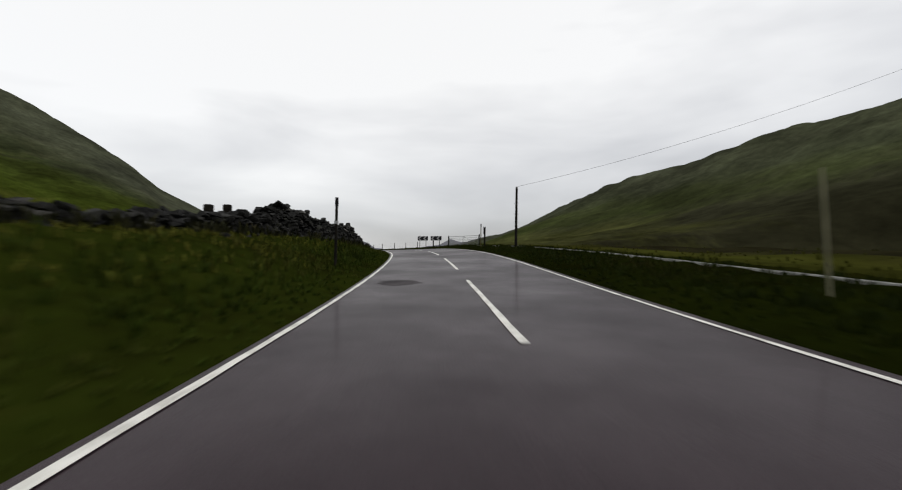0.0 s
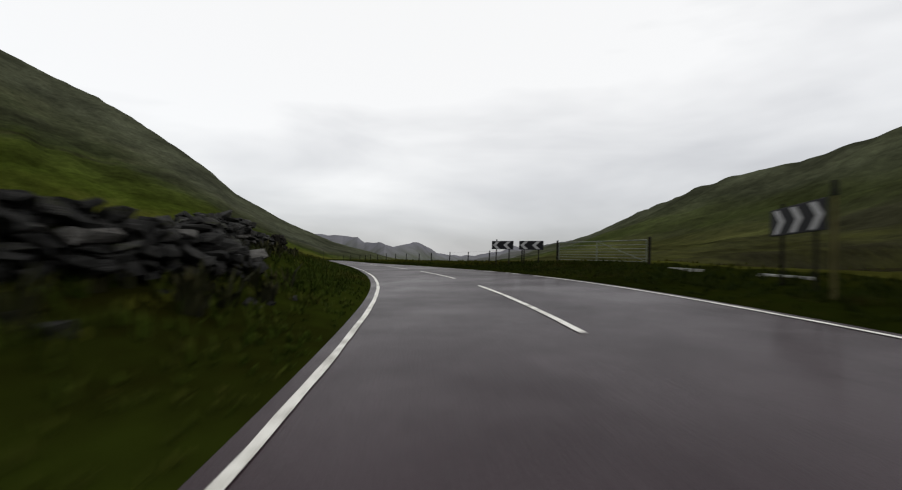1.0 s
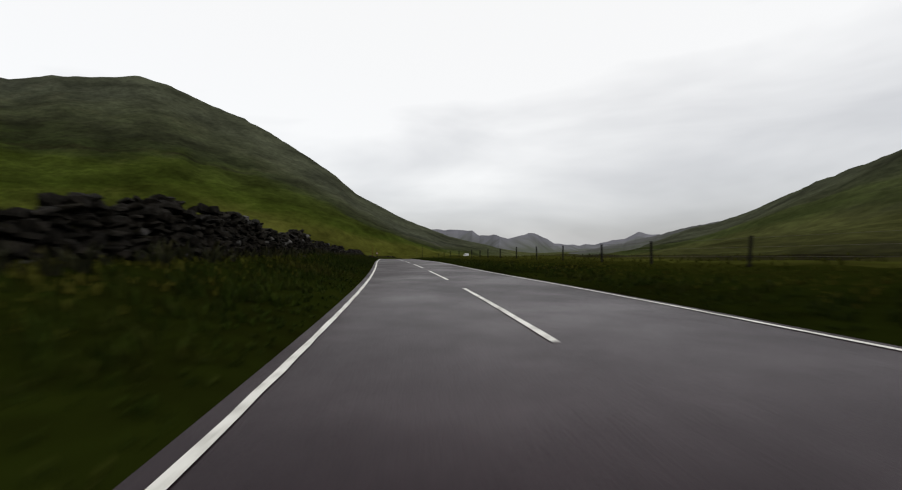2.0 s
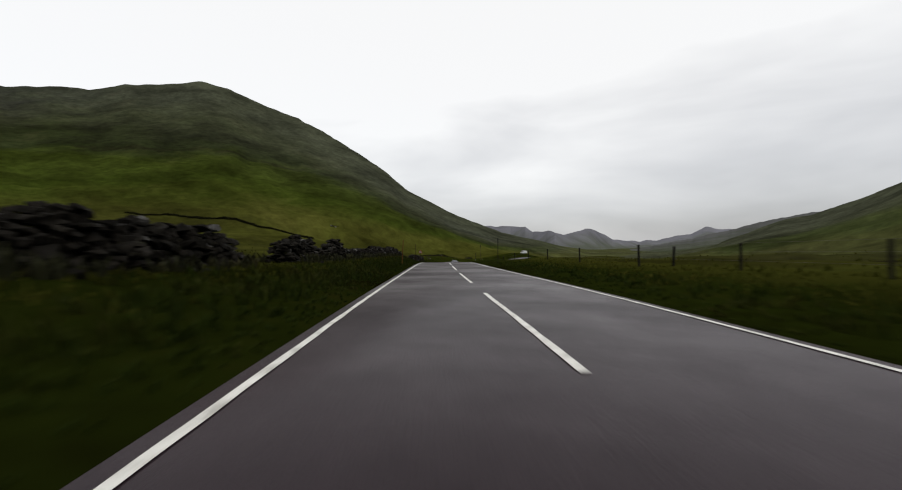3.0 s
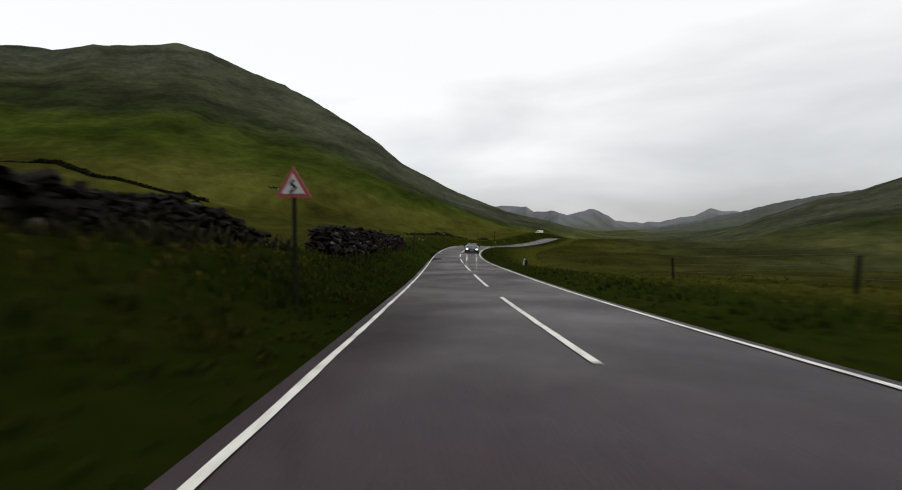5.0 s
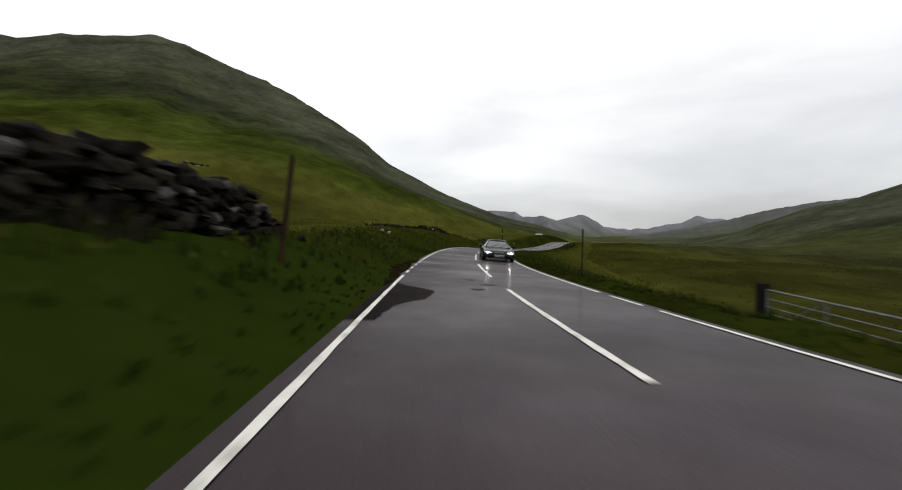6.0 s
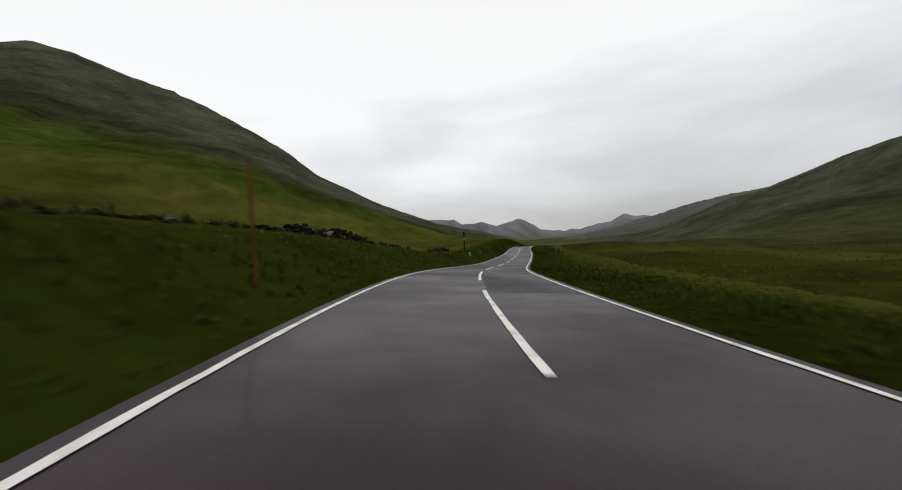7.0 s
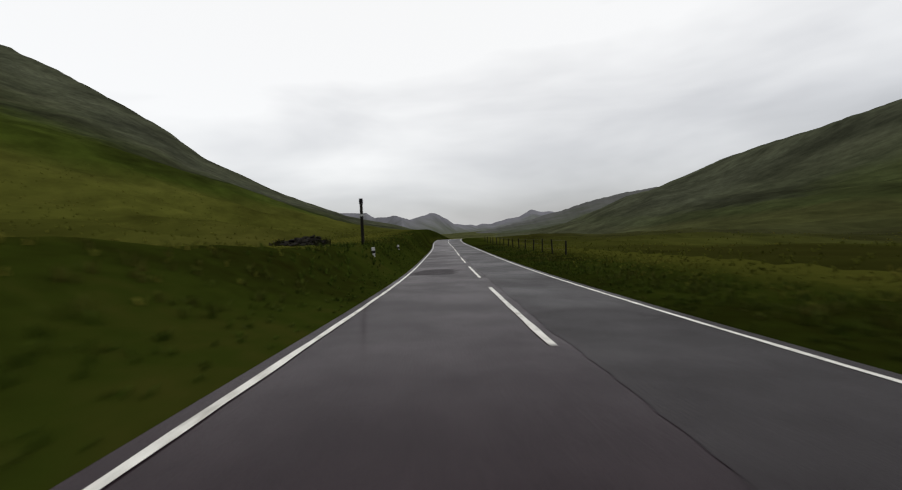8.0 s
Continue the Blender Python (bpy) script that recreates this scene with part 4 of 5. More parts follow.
stone_wall([(112.5, -8.0), (168, -7.6)], [(112.5, 1.6), (114, 2.0), (116.5, 2.05), (117.1, 1.55), (118.2, 1.34), (119.3, 1.4), (121, 1.7), (123, 1.95), (123.4, 1.5), (125.2, 1.25), (125.7, 0.8), (126.6, 0.8), (127, 1.4), (130, 1.6), (130.8, 0.8), (132.4, 0.8), (133.3, 1.6), (135.5, 1.4), (136.3, 1.75), (138.2, 1.8), (139, 1.65), (141, 1.75), (144.6, 1.95), (147.4, 2.05), (152.7, 2.35), (158, 2.5), (165, 2.6), (168, 2.2)], 0.75, "ruined drystone wall in heaps with gaps, dark with bracken", 40, 0.27)
stone_wall([(171, -6.4), (196.2, -5.85)], [(171, 2.3), (180, 2.5), (190, 2.5), (192.2, 2.45), (192.4, 2.3), (194.6, 2.2), (195.2, 1.9), (195.8, 1.7), (196.2, 1.4)], 0.8, "dark drystone wall that ends in a heap of stones", 7, 0.16)
stone_wall([(222, -9.2), (251, -8.5)], [(222, 2.0), (230, 2.1), (233, 2.3), (236, 2.6), (238, 2.42), (240, 2.58), (243, 2.45), (246, 1.95), (251, 1.8)], 0.8, "low ruined drystone wall sunk in grass and moss", 14, 0.14, "turf")
stone_wall([(268.2, -9.2), (273, -9.3)], [(268.2, 1.5), (270, 2.1), (271, 2.0), (273, 1.45)], 0.9, "small heap of old wall stones in the grass", 6)
for line in ([(226, -122), (226.5, -108), (223.6, -93.4)], [(222.6, -90.6), (216.5, -66), (214.8, -57.8), (216.6, -51.5), (220.4, -44)]):
    stone_wall(line, [(200, 0.7), (240, 0.75)], 1.0, "old dark dyke of turf and stones straggling down the hillside", 10, 0.0, "turf")

# loose boulders by the road and an old heap of stones out on the slope
for group_at, many in (((212.7, -6.0), ((0, 0, 0.40, 1), (0.5, 0.25, 0.34, 1), (-0.5, 0.1, 0.30, 0), (0.2, -0.5, 0.25, 0))), ((246.7, -58.7), ((0, 0, 0.9, 0), (0.8, 0.2, 0.7, 0), (-0.7, -0.3, 0.8, 1), (1.6, 0.1, 0.6, 0), (-1.5, 0.5, 0.7, 0), (2.5, 0.4, 0.5, 0), (0.3, 0.9, 0.6, 1)))):
    for along_by, out_by, size, pale in many:
        rock = new("boulder", (BOULDERS if pale else ROCKS)[rng.randrange(len(ROCKS))])
        rock.matrix_world = Matrix.Translation(spot(group_at[0] + along_by, group_at[1] + out_by) + Vector((0, 0, size * 0.16))) @ pose(0, 0, 0, rng.uniform(-12, 12), rng.uniform(-12, 12), rng.uniform(0, 360)) @ Matrix.Diagonal((size * 1.3, size, size * 0.8, 1))
        tagged(rock, "pale lichened boulder lying in the rough grass" if pale else "dark weathered boulder lying in the rough grass", "boulder", "boulders")

# two squared gate stoops behind the first wall
for s, d, h in ((15.9, -8.6, 2.22), (17.4, -8.6, 2.32)):
    ob = new("gate_stoop", bpy.data.meshes.new("gate_stoop"))
    m = stand(s, d)
    h = float(on_road(s, d)[2]) + h - m.translation.z + 0.2
    bm = bmesh.new()
    box(bm, (0.26, 0.26, h), pose(0, 0, h / 2 - 0.2), 0.03)
    bm.to_mesh(ob.data)
    bm.free()
    ob.data.materials.append(M_STONE)
    ob.matrix_world = m
    tagged(ob, "squared upright grey stone standing behind the old wall", "stone post", "stone posts")


# field gates of seven rails between two posts
def field_gate(s0, d0, s1, d1, high, label, posts=(1, 1), metal=M_STEEL, level=None, braced=True):
    a, b = spot(s0, d0), spot(s1, d1)
    run = Vector((b.x - a.x, b.y - a.y, 0))
    length, ang = run.length, math.degrees(math.atan2(run.y, run.x))
    if level is not None:
        a.z = float(on_road(s0, d0)[2]) + level
        b.z = a.z
    gate = empty("field_gate", pose(a.x, a.y, (a.z + b.z) / 2, 0, 0, ang), label, "gate", "field gates")
    for i, k in enumerate((0.10, 0.24, 0.37, 0.50, 0.64, 0.81, 1.0)):
        bm = bmesh.new()
        rod(bm, (0.1, 0, high * k), (length - 0.1, 0, high * k), 0.024 if k > 0.9 else 0.015, sides=8)
        part("rail", bm, gate, material=metal)
    for x in (0.1, length - 0.1, length / 2)[:3 if braced else 2]:
        bm = bmesh.new()
        rod(bm, (x, 0, 0.08), (x, 0, high + 0.01), 0.024)
        part("stile", bm, gate, material=metal)
    if braced:
        bm = bmesh.new()
        rod(bm, (0.12, 0.02, 0.14), (length / 2, 0.02, high), 0.016)
        part("brace", bm, gate, material=metal)
    for x, w in zip((-0.08, length + 0.08), posts):
        if w:
            bm = bmesh.new()
            box(bm, (0.19 * w, 0.19 * w, high + 0.55), pose(x, 0, (high + 0.55) / 2 - 0.4), 0.015)
            part("gatepost", bm, gate, "weathered wooden post", M_POLE)
    return gate


field_gate(50.6, -6.6, 57.4, -7.1, 0.98, "seven-bar galvanised steel field gate, shut, between wooden posts", (1, 1.1), M_GATE, braced=False)
field_gate(49.3, 10.6, 56.0, 9.9, 1.2, "long seven-bar galvanised field gate, shut, in the roadside fence", (0.55, 0.55), M_GATE)
below = field_gate(195.6, 6.2, 191.7, 5.7, 1.1, "seven-bar dull green-grey field gate below the verge, shut", (1.1, 1.1), M_GATE, -0.92)
a, b = on_road(191.0, 5.4, 0.38), on_road(189.1, 4.95, -0.35)
inv = below.matrix_world.inverted()
bm = bmesh.new()
rod(bm, inv @ Vector(a), inv @ Vector(b), 0.05, sides=8)
part("strut", bm, below, "slanting wooden strut", M_PALE)


# chevron boards at the bend
def chevron_board(a, b, z_low, z_high, arrows, points_left, legs, label, space=0.04):
    """A board from a to b (plan places) that faces the side to the right of b seen from a."""
    run = Vector((b[0] - a[0], b[1] - a[1], 0))
    length, ang = run.length, math.degrees(math.atan2(run.y, run.x))
    g = float(ground_z([(a[0] + b[0]) / 2], [(a[1] + b[1]) / 2], False)[0])
    board = empty("chevron_sign", pose(a[0], a[1], g, 0, 0, ang), label, "road sign", "chevron signs")
    z0, z1 = z_low - g, z_high - g
    h = z1 - z0
    panels = max(1, arrows // 2)
    w = (length - space * (panels - 1)) / panels
    per = w * panels / arrows
    for i in range(panels):
        bm = bmesh.new()
        start = (w + space) * i
        box(bm, (w, 0.03, h), pose(start + w / 2, 0, (z0 + z1) / 2), 0.008)
        pan = part("panel", bm, board, "black reflective panel", M_BLACK)
        for j in range(arrows // panels):
            x = start + per * (j + 0.5)
            k = -1 if points_left else 1
            bm = bmesh.new()
            t = per * 0.30
            tip = 0.24 * per * k
            tail = -0.12 * per * k
            ring = [(tail - t / 2, h * 0.44), (tail + t / 2, h * 0.44), (tip + t / 2, 0), (tail + t / 2, -h * 0.44), (tail - t / 2, -h * 0.44), (tip - t / 2, 0)]
            front = [bm.verts.new((x + u, -0.019, (z0 + z1) / 2 + v)) for u, v in ring]
            back = [bm.verts.new((x + u, -0.014, (z0 + z1) / 2 + v)) for u, v in ring]
            for f in ((0, 1, 2, 5), (5, 2, 3, 4)):
                bm.faces.new([front[q] for q in f])
            for q in range(6):
                bm.faces.new([front[q], front[(q + 1) % 6], back[(q + 1) % 6], back[q]])
            bmesh.ops.recalc_face_normals(bm, faces=bm.faces)
            part("chevron", bm, pan, "dull white chevron", M_ARROW)
    for i in range(legs):
        x = (w + space) * (i * panels // legs) + w * (0.2, 0.8)[i % 2]
        bm = bmesh.new()
        rod(bm, (x, 0.05, -0.4), (x, 0.05, z1 + (0.12 if i == 0 else -0.03)), 0.04)
        part("post", bm, board, "dark grey steel post", M_POLE)
    return board


p, q = on_road(59.6, 6.9), on_road(55.85, 8.72)
chevron_board(p, q, float(p[2]) + 1.42, float(p[2]) + 2.0, 4, True, 4, "black chevron board with four white arrows on steel posts", 0.5)
p, q = on_road(40.6, 7.1), on_road(38.5, 6.15)
chevron_board(p, q, float(p[2]) + 1.36, float(p[2]) + 2.02, 3, False, 2, "black chevron board with three white arrows beside the verge")


# warning triangle
def warning_sign(s, d, top):
    m = stand(s, d, 0)
    g = m.translation.z
    h = float(on_road(s, d)[2]) + top - g
    sign = empty("warning_sign", m, "red-edged triangular warning sign on a dark grey post", "road sign")
    bm = bmesh.new()
    rod(bm, (0, 0.03, -0.3), (0, 0.03, h - 0.1), 0.038)
    part("post", bm, sign, "dark grey steel post", M_POLE)
    for nm, k, y, mat in (("plate", 0.62, 0.0, M_RED), ("face", 0.40, -0.014, M_ARROW)):
        bm = bmesh.new()
        c = h - 0.36
        ring = [(-k / 2, -k * 0.289), (k / 2, -k * 0.289), (0, k * 0.577)]
        vs = [[bm.verts.new((u, y + t, c + v)) for u, v in ring] for t in (-0.01, 0.01)]
        bm.faces.new(vs[0])
        bm.faces.new(vs[1][::-1])
        for i in range(3):
            bm.faces.new([vs[0][i], vs[1][i], vs[1][(i + 1) % 3], vs[0][(i + 1) % 3]])
        bmesh.ops.recalc_face_normals(bm, faces=bm.faces)
        part(nm, bm, sign, material=mat)
    bm = bmesh.new()
    for a, b in (((-0.06, -0.10), (0.05, 0.02)), ((0.05, 0.02), (-0.04, 0.10)), ((-0.04, 0.10), (0.02, 0.18))):
        rod(bm, (a[0], -0.03, h - 0.38 + a[1] * 0.8), (b[0], -0.03, h - 0.38 + b[1] * 0.8), 0.02, sides=6)
    part("symbol", bm, sign, "black bend symbol", M_BLACK)


warning_sign(161.5, -4.1, 2.65)


# snow poles along the verge
def snow_pole(s, d, top, mat, thick=0.055, band=True, lean=(0, 0), label="weathered wooden snow pole in the grass verge"):
    m = stand(s, d)
    h = float(on_road(s, d)[2]) + top - m.translation.z
    pole = empty("snow_pole", m @ pose(0, 0, 0, lean[0], lean[1], 0), label, "pole", "snow poles")
    bm = bmesh.new()
    rod(bm, (0, 0, -0.4), (0, 0, h), thick, thick * 0.85, 10)
    part("shaft", bm, pole, material=mat)
    bm = bmesh.new()
    rod(bm, (0, 0, h - 0.28), (0, 0, h + 0.01), thick * 1.12, thick * 1.05, 10)
    if mat in (M_PALE, M_AMBER, M_BROWN):
        bm.free()
    else:
        part("cap", bm, pole, "dark band at the top", M_CAP)
    if band:
        bm = bmesh.new()
        rod(bm, (0, 0, h * 0.62), (0, 0, h * 0.62 + 0.10), thick * 1.35, None, 10)
        part("reflector", bm, pole, "small grey reflector band", M_STEEL)


snow_pole(7.75, 6.0, 2.4, M_PALE, 0.032, False, (0, -4))
snow_pole(38.0, 5.72, 2.25, M_OCHRE, 0.045, False)
snow_pole(14.7, -4.02, 2.47, M_POLE, 0.05, True)
snow_pole(126.4, 3.6, 2.05, M_POLE, 0.03, False)
snow_pole(144.6, 3.9, 2.07, M_OCHRE, 0.028, False)
snow_pole(127.0, -3.85, 2.0, M_AMBER, 0.034, False, (0, 3), "amber-brown wooden snow pole in the grass verge")
snow_pole(143.8, -3.8, 2.2, M_BROWN, 0.03, False, (0, 0), "dark reddish-brown wooden snow pole in the grass verge")
snow_pole(193.1, -4.4, 2.5, M_BROWN, 0.05, False, (0, 6), "leaning dark wooden snow pole by the muddy gateway")
snow_pole(200.9, 3.45, 1.75, M_POLE, 0.027, False)
snow_pole(223.2, -4.0, 2.45, M_AMBER, 0.03, False, (0, 0), "thin amber-brown wooden snow pole in the grass verge")
snow_pole(268.3, -5.5, 3.75, M_POLE, 0.09, True, (0, 0), "tall dark wooden marker pole on the bank")

# white marker posts
for s in (264.2, 274.3):
    m = stand(s, -4.3)
    h = float(on_road(s, -4.3)[2]) + 1.18 - m.translation.z
    ob = empty("marker_post", m, "short white roadside marker post with a dark band", "marker post", "marker posts")
    bm = bmesh.new()
    box(bm, (0.15, 0.06, h + 0.3), pose(0, 0, h / 2 - 0.15), 0.012)
    part("shaft", bm, ob, material=M_ARROW)
    bm = bmesh.new()
    box(bm, (0.156, 0.066, 0.12), pose(0, 0, h - 0.2), 0.006)
    part("band", bm, ob, "dark band", M_BLACK)


# telegraph poles and their wire
def telegraph_pole(s, d, top):
    m = stand(s, d)
    h = float(on_road(s, d)[2]) + top - m.translation.z
    pole = empty("telegraph_pole", m, "dark wooden telegraph pole with step irons", "pole", "telegraph poles")
    bm = bmesh.new()
    rod(bm, (0, 0, -0.5), (0, 0, h), 0.12, 0.09, 12)
    part("shaft", bm, pole, material=M_POLE)
    for k in (0.55, 0.72):
        bm = bmesh.new()
        rod(bm, (-0.22, 0, h * k), (0.22, 0, h * k), 0.014, sides=6)
        part("step_iron", bm, pole, "steel step iron", M_STEEL)
    bm = bmesh.new()
    rod(bm, (0, -0.1, h - 0.12), (0, -0.1, h + 0.02), 0.05, 0.03, 10)
    part("insulator", bm, pole, "small white insulator", M_WHITE)
    return Vector((m.translation.x, m.translation.y, m.translation.z + h))


top_a = telegraph_pole(35.0, 7.8, 5.3)
top_b = telegraph_pole(WIRE_S, WIRE_D, WIRE_UP)
cu = bpy.data.curves.new("overhead_wire", "CURVE")
cu.dimensions, cu.bevel_depth, cu.bevel_resolution = "3D", 0.011, 1
sp = cu.splines.new("POLY")
sp.points.add(20)
for i in range(21):
    u = i / 20
    v = top_a.lerp(top_b, u) - Vector((0, 0, 0.57 * 4 * u * (1 - u)))
    sp.points[i].co = (*v, 1)
cu.materials.append(M_BLACK)
tagged(new("overhead_wire", cu), "thin black overhead wire slung between telegraph poles", "wire")


# post and wire fences
def fence(s0, s1, d0, d1, gap, high, label, wires=3):
    n = int((s1 - s0) / gap)
    base = spot(s0, d0)
    fen = empty("wire_fence", Matrix.Translation(base), label, "fence", "wire fences")
    bm = bmesh.new()
    box(bm, (0.085, 0.085, high + 0.4), pose(0, 0, high / 2 - 0.2), 0.012)
    me = bpy.data.meshes.new("post")
    bm.to_mesh(me)
    bm.free()
    me.materials.append(M_POLE)
    tops = []
    for i in range(n + 1):
        u = i / n
        p = spot(s0 + (s1 - s0) * u + rng.uniform(-0.3, 0.3), d0 + (d1 - d0) * u + rng.uniform(-0.1, 0.1))
        ob = part("post", me, fen)
        ob.matrix_local = Matrix.Translation(p - base) @ pose(0, 0, rng.uniform(-0.1, 0.05), rng.uniform(-4, 4), rng.uniform(-4, 4), rng.uniform(0, 90))
        tops.append(p - base)
    for k in range(wires):
        bm = bmesh.new()
        for a, b in zip(tops[:-1], tops[1:]):
            z = Vector((0, 0, high * (0.95 - 0.3 * k)))
            rod(bm, a + z, b + z, 0.003, sides=4)
        part("wire", bm, fen, "thin rusty wire", M_WOOD)


fence(60.5, 112, 9.6, 9.2, 4.6, 1.0, "old post and wire fence beside the bend")
fence(113.5, 172, 8.6, 8.2, 7.5, 1.0, "sagging post and wire fence over rough grass")
fence(272, 318, 6.4, 6.0, 3.2, 1.0, "post and wire fence along the verge")

# pale edging along the old lay-by
kerb = empty("edging_kerb", Matrix.Translation(spot(10, 8.8)), "weathered off-white edging kerb half lost in the grass", "kerb")
inv = Matrix.Translation(-kerb.matrix_world.translation)
s = -24.0
while s < 45:
    a, b = spot(s, 8.8), spot(s + 1.78, 8.8)
    m = (a + b) / 2
    if not (38 < s < 39.5 or 33 < s < 34 or s > 42 and s < 43):
        bm = bmesh.new()
        box(bm, (0.11, 1.795, 0.24), pose(0, 0, 0), 0.012)
        ob = part("kerbstone", bm, kerb, material=M_KERB)
        ob.matrix_local = inv @ Matrix.Translation(m + Vector((0, 0, -0.05 + rng.uniform(-0.006, 0.006)))) @ pose(0, 0, 0, math.degrees(math.atan2(b.z - a.z, 1.78)), 0, heading(s) + rng.uniform(-0.3, 0.3))
    s += 1.8


# the oncoming saloon
def loft(bm, rings):
    vs = [[bm.verts.new(p) for p in r] for r in rings]
    for a, b in zip(vs[:-1], vs[1:]):
        for i in range(len(a) - 1):
            bm.faces.new([a[i], a[i + 1], b[i + 1], b[i]])
    bm.faces.new(vs[0][::-1])
    bm.faces.new(vs[-1])
    bmesh.ops.recalc_face_normals(bm, faces=bm.faces)


def half(bm):
    """Mirrors what lies on x > 0 to the other side."""
    g = bm.verts[:] + bm.edges[:] + bm.faces[:]
    r = bmesh.ops.mirror(bm, geom=g, matrix=Matrix(), merge_dist=0.002, axis="X")
    bmesh.ops.recalc_face_normals(bm, faces=bm.faces)


def finish(bm, levels=1):
    for f in bm.faces:
        f.smooth = True
    if levels:
        bmesh.ops.subdivide_edges(bm, edges=bm.edges[:], cuts=1, use_grid_fill=True, smooth=0.6)


def saloon(m):
    """A four-door saloon; it faces -y, its nose at y = 0."""
    car = empty("car", m @ Matrix.Diagonal((1, 1, 0.86, 1)), "dark four-door saloon with lit headlamps in the oncoming lane", "car")
    # lower body: stations from nose to tail: y, half width at sill, half width at shoulder, shoulder height, bottom, crown height
    st = [(0.0, 0.50, 0.44, 0.50, 0.30, 0.56), (0.04, 0.70, 0.64, 0.55, 0.24, 0.62), (0.14, 0.83, 0.78, 0.60, 0.20, 0.67), (0.35, 0.89, 0.86, 0.66, 0.18, 0.74), (0.80, 0.91, 0.89, 0.75, 0.18, 0.81), (1.30, 0.92, 0.91, 0.83, 0.18, 0.89), (1.55, 0.92, 0.91, 0.87, 0.18, 0.92),
          (2.6, 0.91, 0.91, 0.91, 0.18, 0.93), (3.5, 0.91, 0.91, 0.95, 0.19, 0.98), (4.0, 0.90, 0.89, 0.96, 0.22, 1.02), (4.4, 0.86, 0.83, 0.94, 0.28, 1.00), (4.58, 0.76, 0.72, 0.86, 0.36, 0.92)]
    bm = bmesh.new()
    rings = []
    for y, ws, wh, zh, zb, zc in st:
        h = [(0, zb), (ws * 0.86, zb), (ws, zb + 0.10), (ws + 0.012, (zb + zh) * 0.52), (wh + 0.005, zh - 0.08), (wh - 0.03, zh), (wh * 0.72, (zh + zc * 1.6) / 2.6), (wh * 0.35, zc), (0, zc + 0.008)]
        rings.append([(x, y, z) for x, z in h] + [(-x, y, z) for x, z in h[-2:0:-1]] + [(0, y, zb)])
    loft(bm, [r[:-1] + [r[0]] for r in rings])
    bmesh.ops.remove_doubles(bm, verts=bm.verts, dist=0.0005)
    finish(bm, 0)
    part("body", bm, car, "dark glossy bodywork", M_CAR)
    # cabin: glass all round, under a painted roof and pillars
    lo = [(1.30, 0.72, 0.905), (1.75, 0.82, 0.915), (3.3, 0.82, 0.935), (3.95, 0.68, 0.975)]
    hi = [(2.02, 0.49, 1.34), (2.25, 0.53, 1.36), (3.15, 0.53, 1.35), (3.42, 0.49, 1.325)]
    bm = bmesh.new()
    b0 = [bm.verts.new((k * lo[0][1], lo[0][0], lo[0][2])) for k in (1, -1)]
    t0 = [bm.verts.new((k * hi[0][1], hi[0][0], hi[0][2])) for k in (1, -1)]
    bm.faces.new([b0[0], b0[1], t0[1], t0[0]])
    part("windscreen", bm, car, "dark tinted windscreen", M_GLASS)
    bm = bmesh.new()
    b1 = [bm.verts.new((k * lo[3][1], lo[3][0], lo[3][2])) for k in (1, -1)]
    t1 = [bm.verts.new((k * hi[3][1], hi[3][0], hi[3][2])) for k in (1, -1)]
    bm.faces.new([b1[1], b1[0], t1[0], t1[1]])
    part("rear_window", bm, car, "dark tinted rear window", M_GLASS)
    for k in (1, -1):
        for i in range(3):
            bm = bmesh.new()
            f = [bm.verts.new((k * (x + o), y, z)) for (y, x, z), o in ((lo[i], 0), (lo[i + 1], 0), (hi[i + 1], 0), (hi[i], 0))]
            bm.faces.new(f if k > 0 else f[::-1])
            part("side_window", bm, car, "dark side window", M_GLASS)
        for i, w in ((0, 0.055), (1, 0.04), (2, 0.05), (3, 0.075)):
            bm = bmesh.new()
            rod(bm, (k * lo[i][1], lo[i][0], lo[i][2] - 0.02), (k * hi[i][1], hi[i][0], hi[i][2]), w * 0.6, w * 0.5, 6)
            finish(bm, 0)
            part("pillar", bm, car, material=M_CAR)
    for k in (1, -1):
        bm = bmesh.new()
        for a, b in zip(hi[:-1], hi[1:]):
            rod(bm, (k * (a[1] + 0.035), a[0], a[2] + 0.005), (k * (b[1] + 0.035), b[0], b[2] + 0.005), 0.012, None, 6)
        part("roof_trim", bm, car, "bright strip along the roof edge", M_CHROME)
    bm = bmesh.new()
    rod(bm, (-0.49, 1.985, 1.352), (0.49, 1.985, 1.352), 0.011, None, 6)
    part("roof_trim", bm, car, "bright strip over the windscreen", M_CHROME)
    for k in (1, -1):
        bm = bmesh.new()
        for a, b in (((0.40, 0.16, 0.66), (0.50, 0.80, 0.795)), ((0.50, 0.80, 0.795), (0.58, 1.34, 0.885))):
            rod(bm, (k * a[0], a[1], a[2]), (k * b[0], b[1], b[2]), 0.022, None, 6)
        finish(bm, 0)
        part("bonnet_crease", bm, car, material=M_CAR)
    bm = bmesh.new()
    rr = []
    for y, x, z in [(1.98, 0.47, 1.335)] + hi[1:3] + [(3.46, 0.47, 1.32)]:
        rr.append([(x + 0.03, y, z - 0.015), (x, y, z + 0.015), (x * 0.5, y, z + 0.04), (0, y, z + 0.048), (-x * 0.5, y, z + 0.04), (-x, y, z + 0.015), (-x - 0.03, y, z - 0.015)])
    loft(bm, rr)
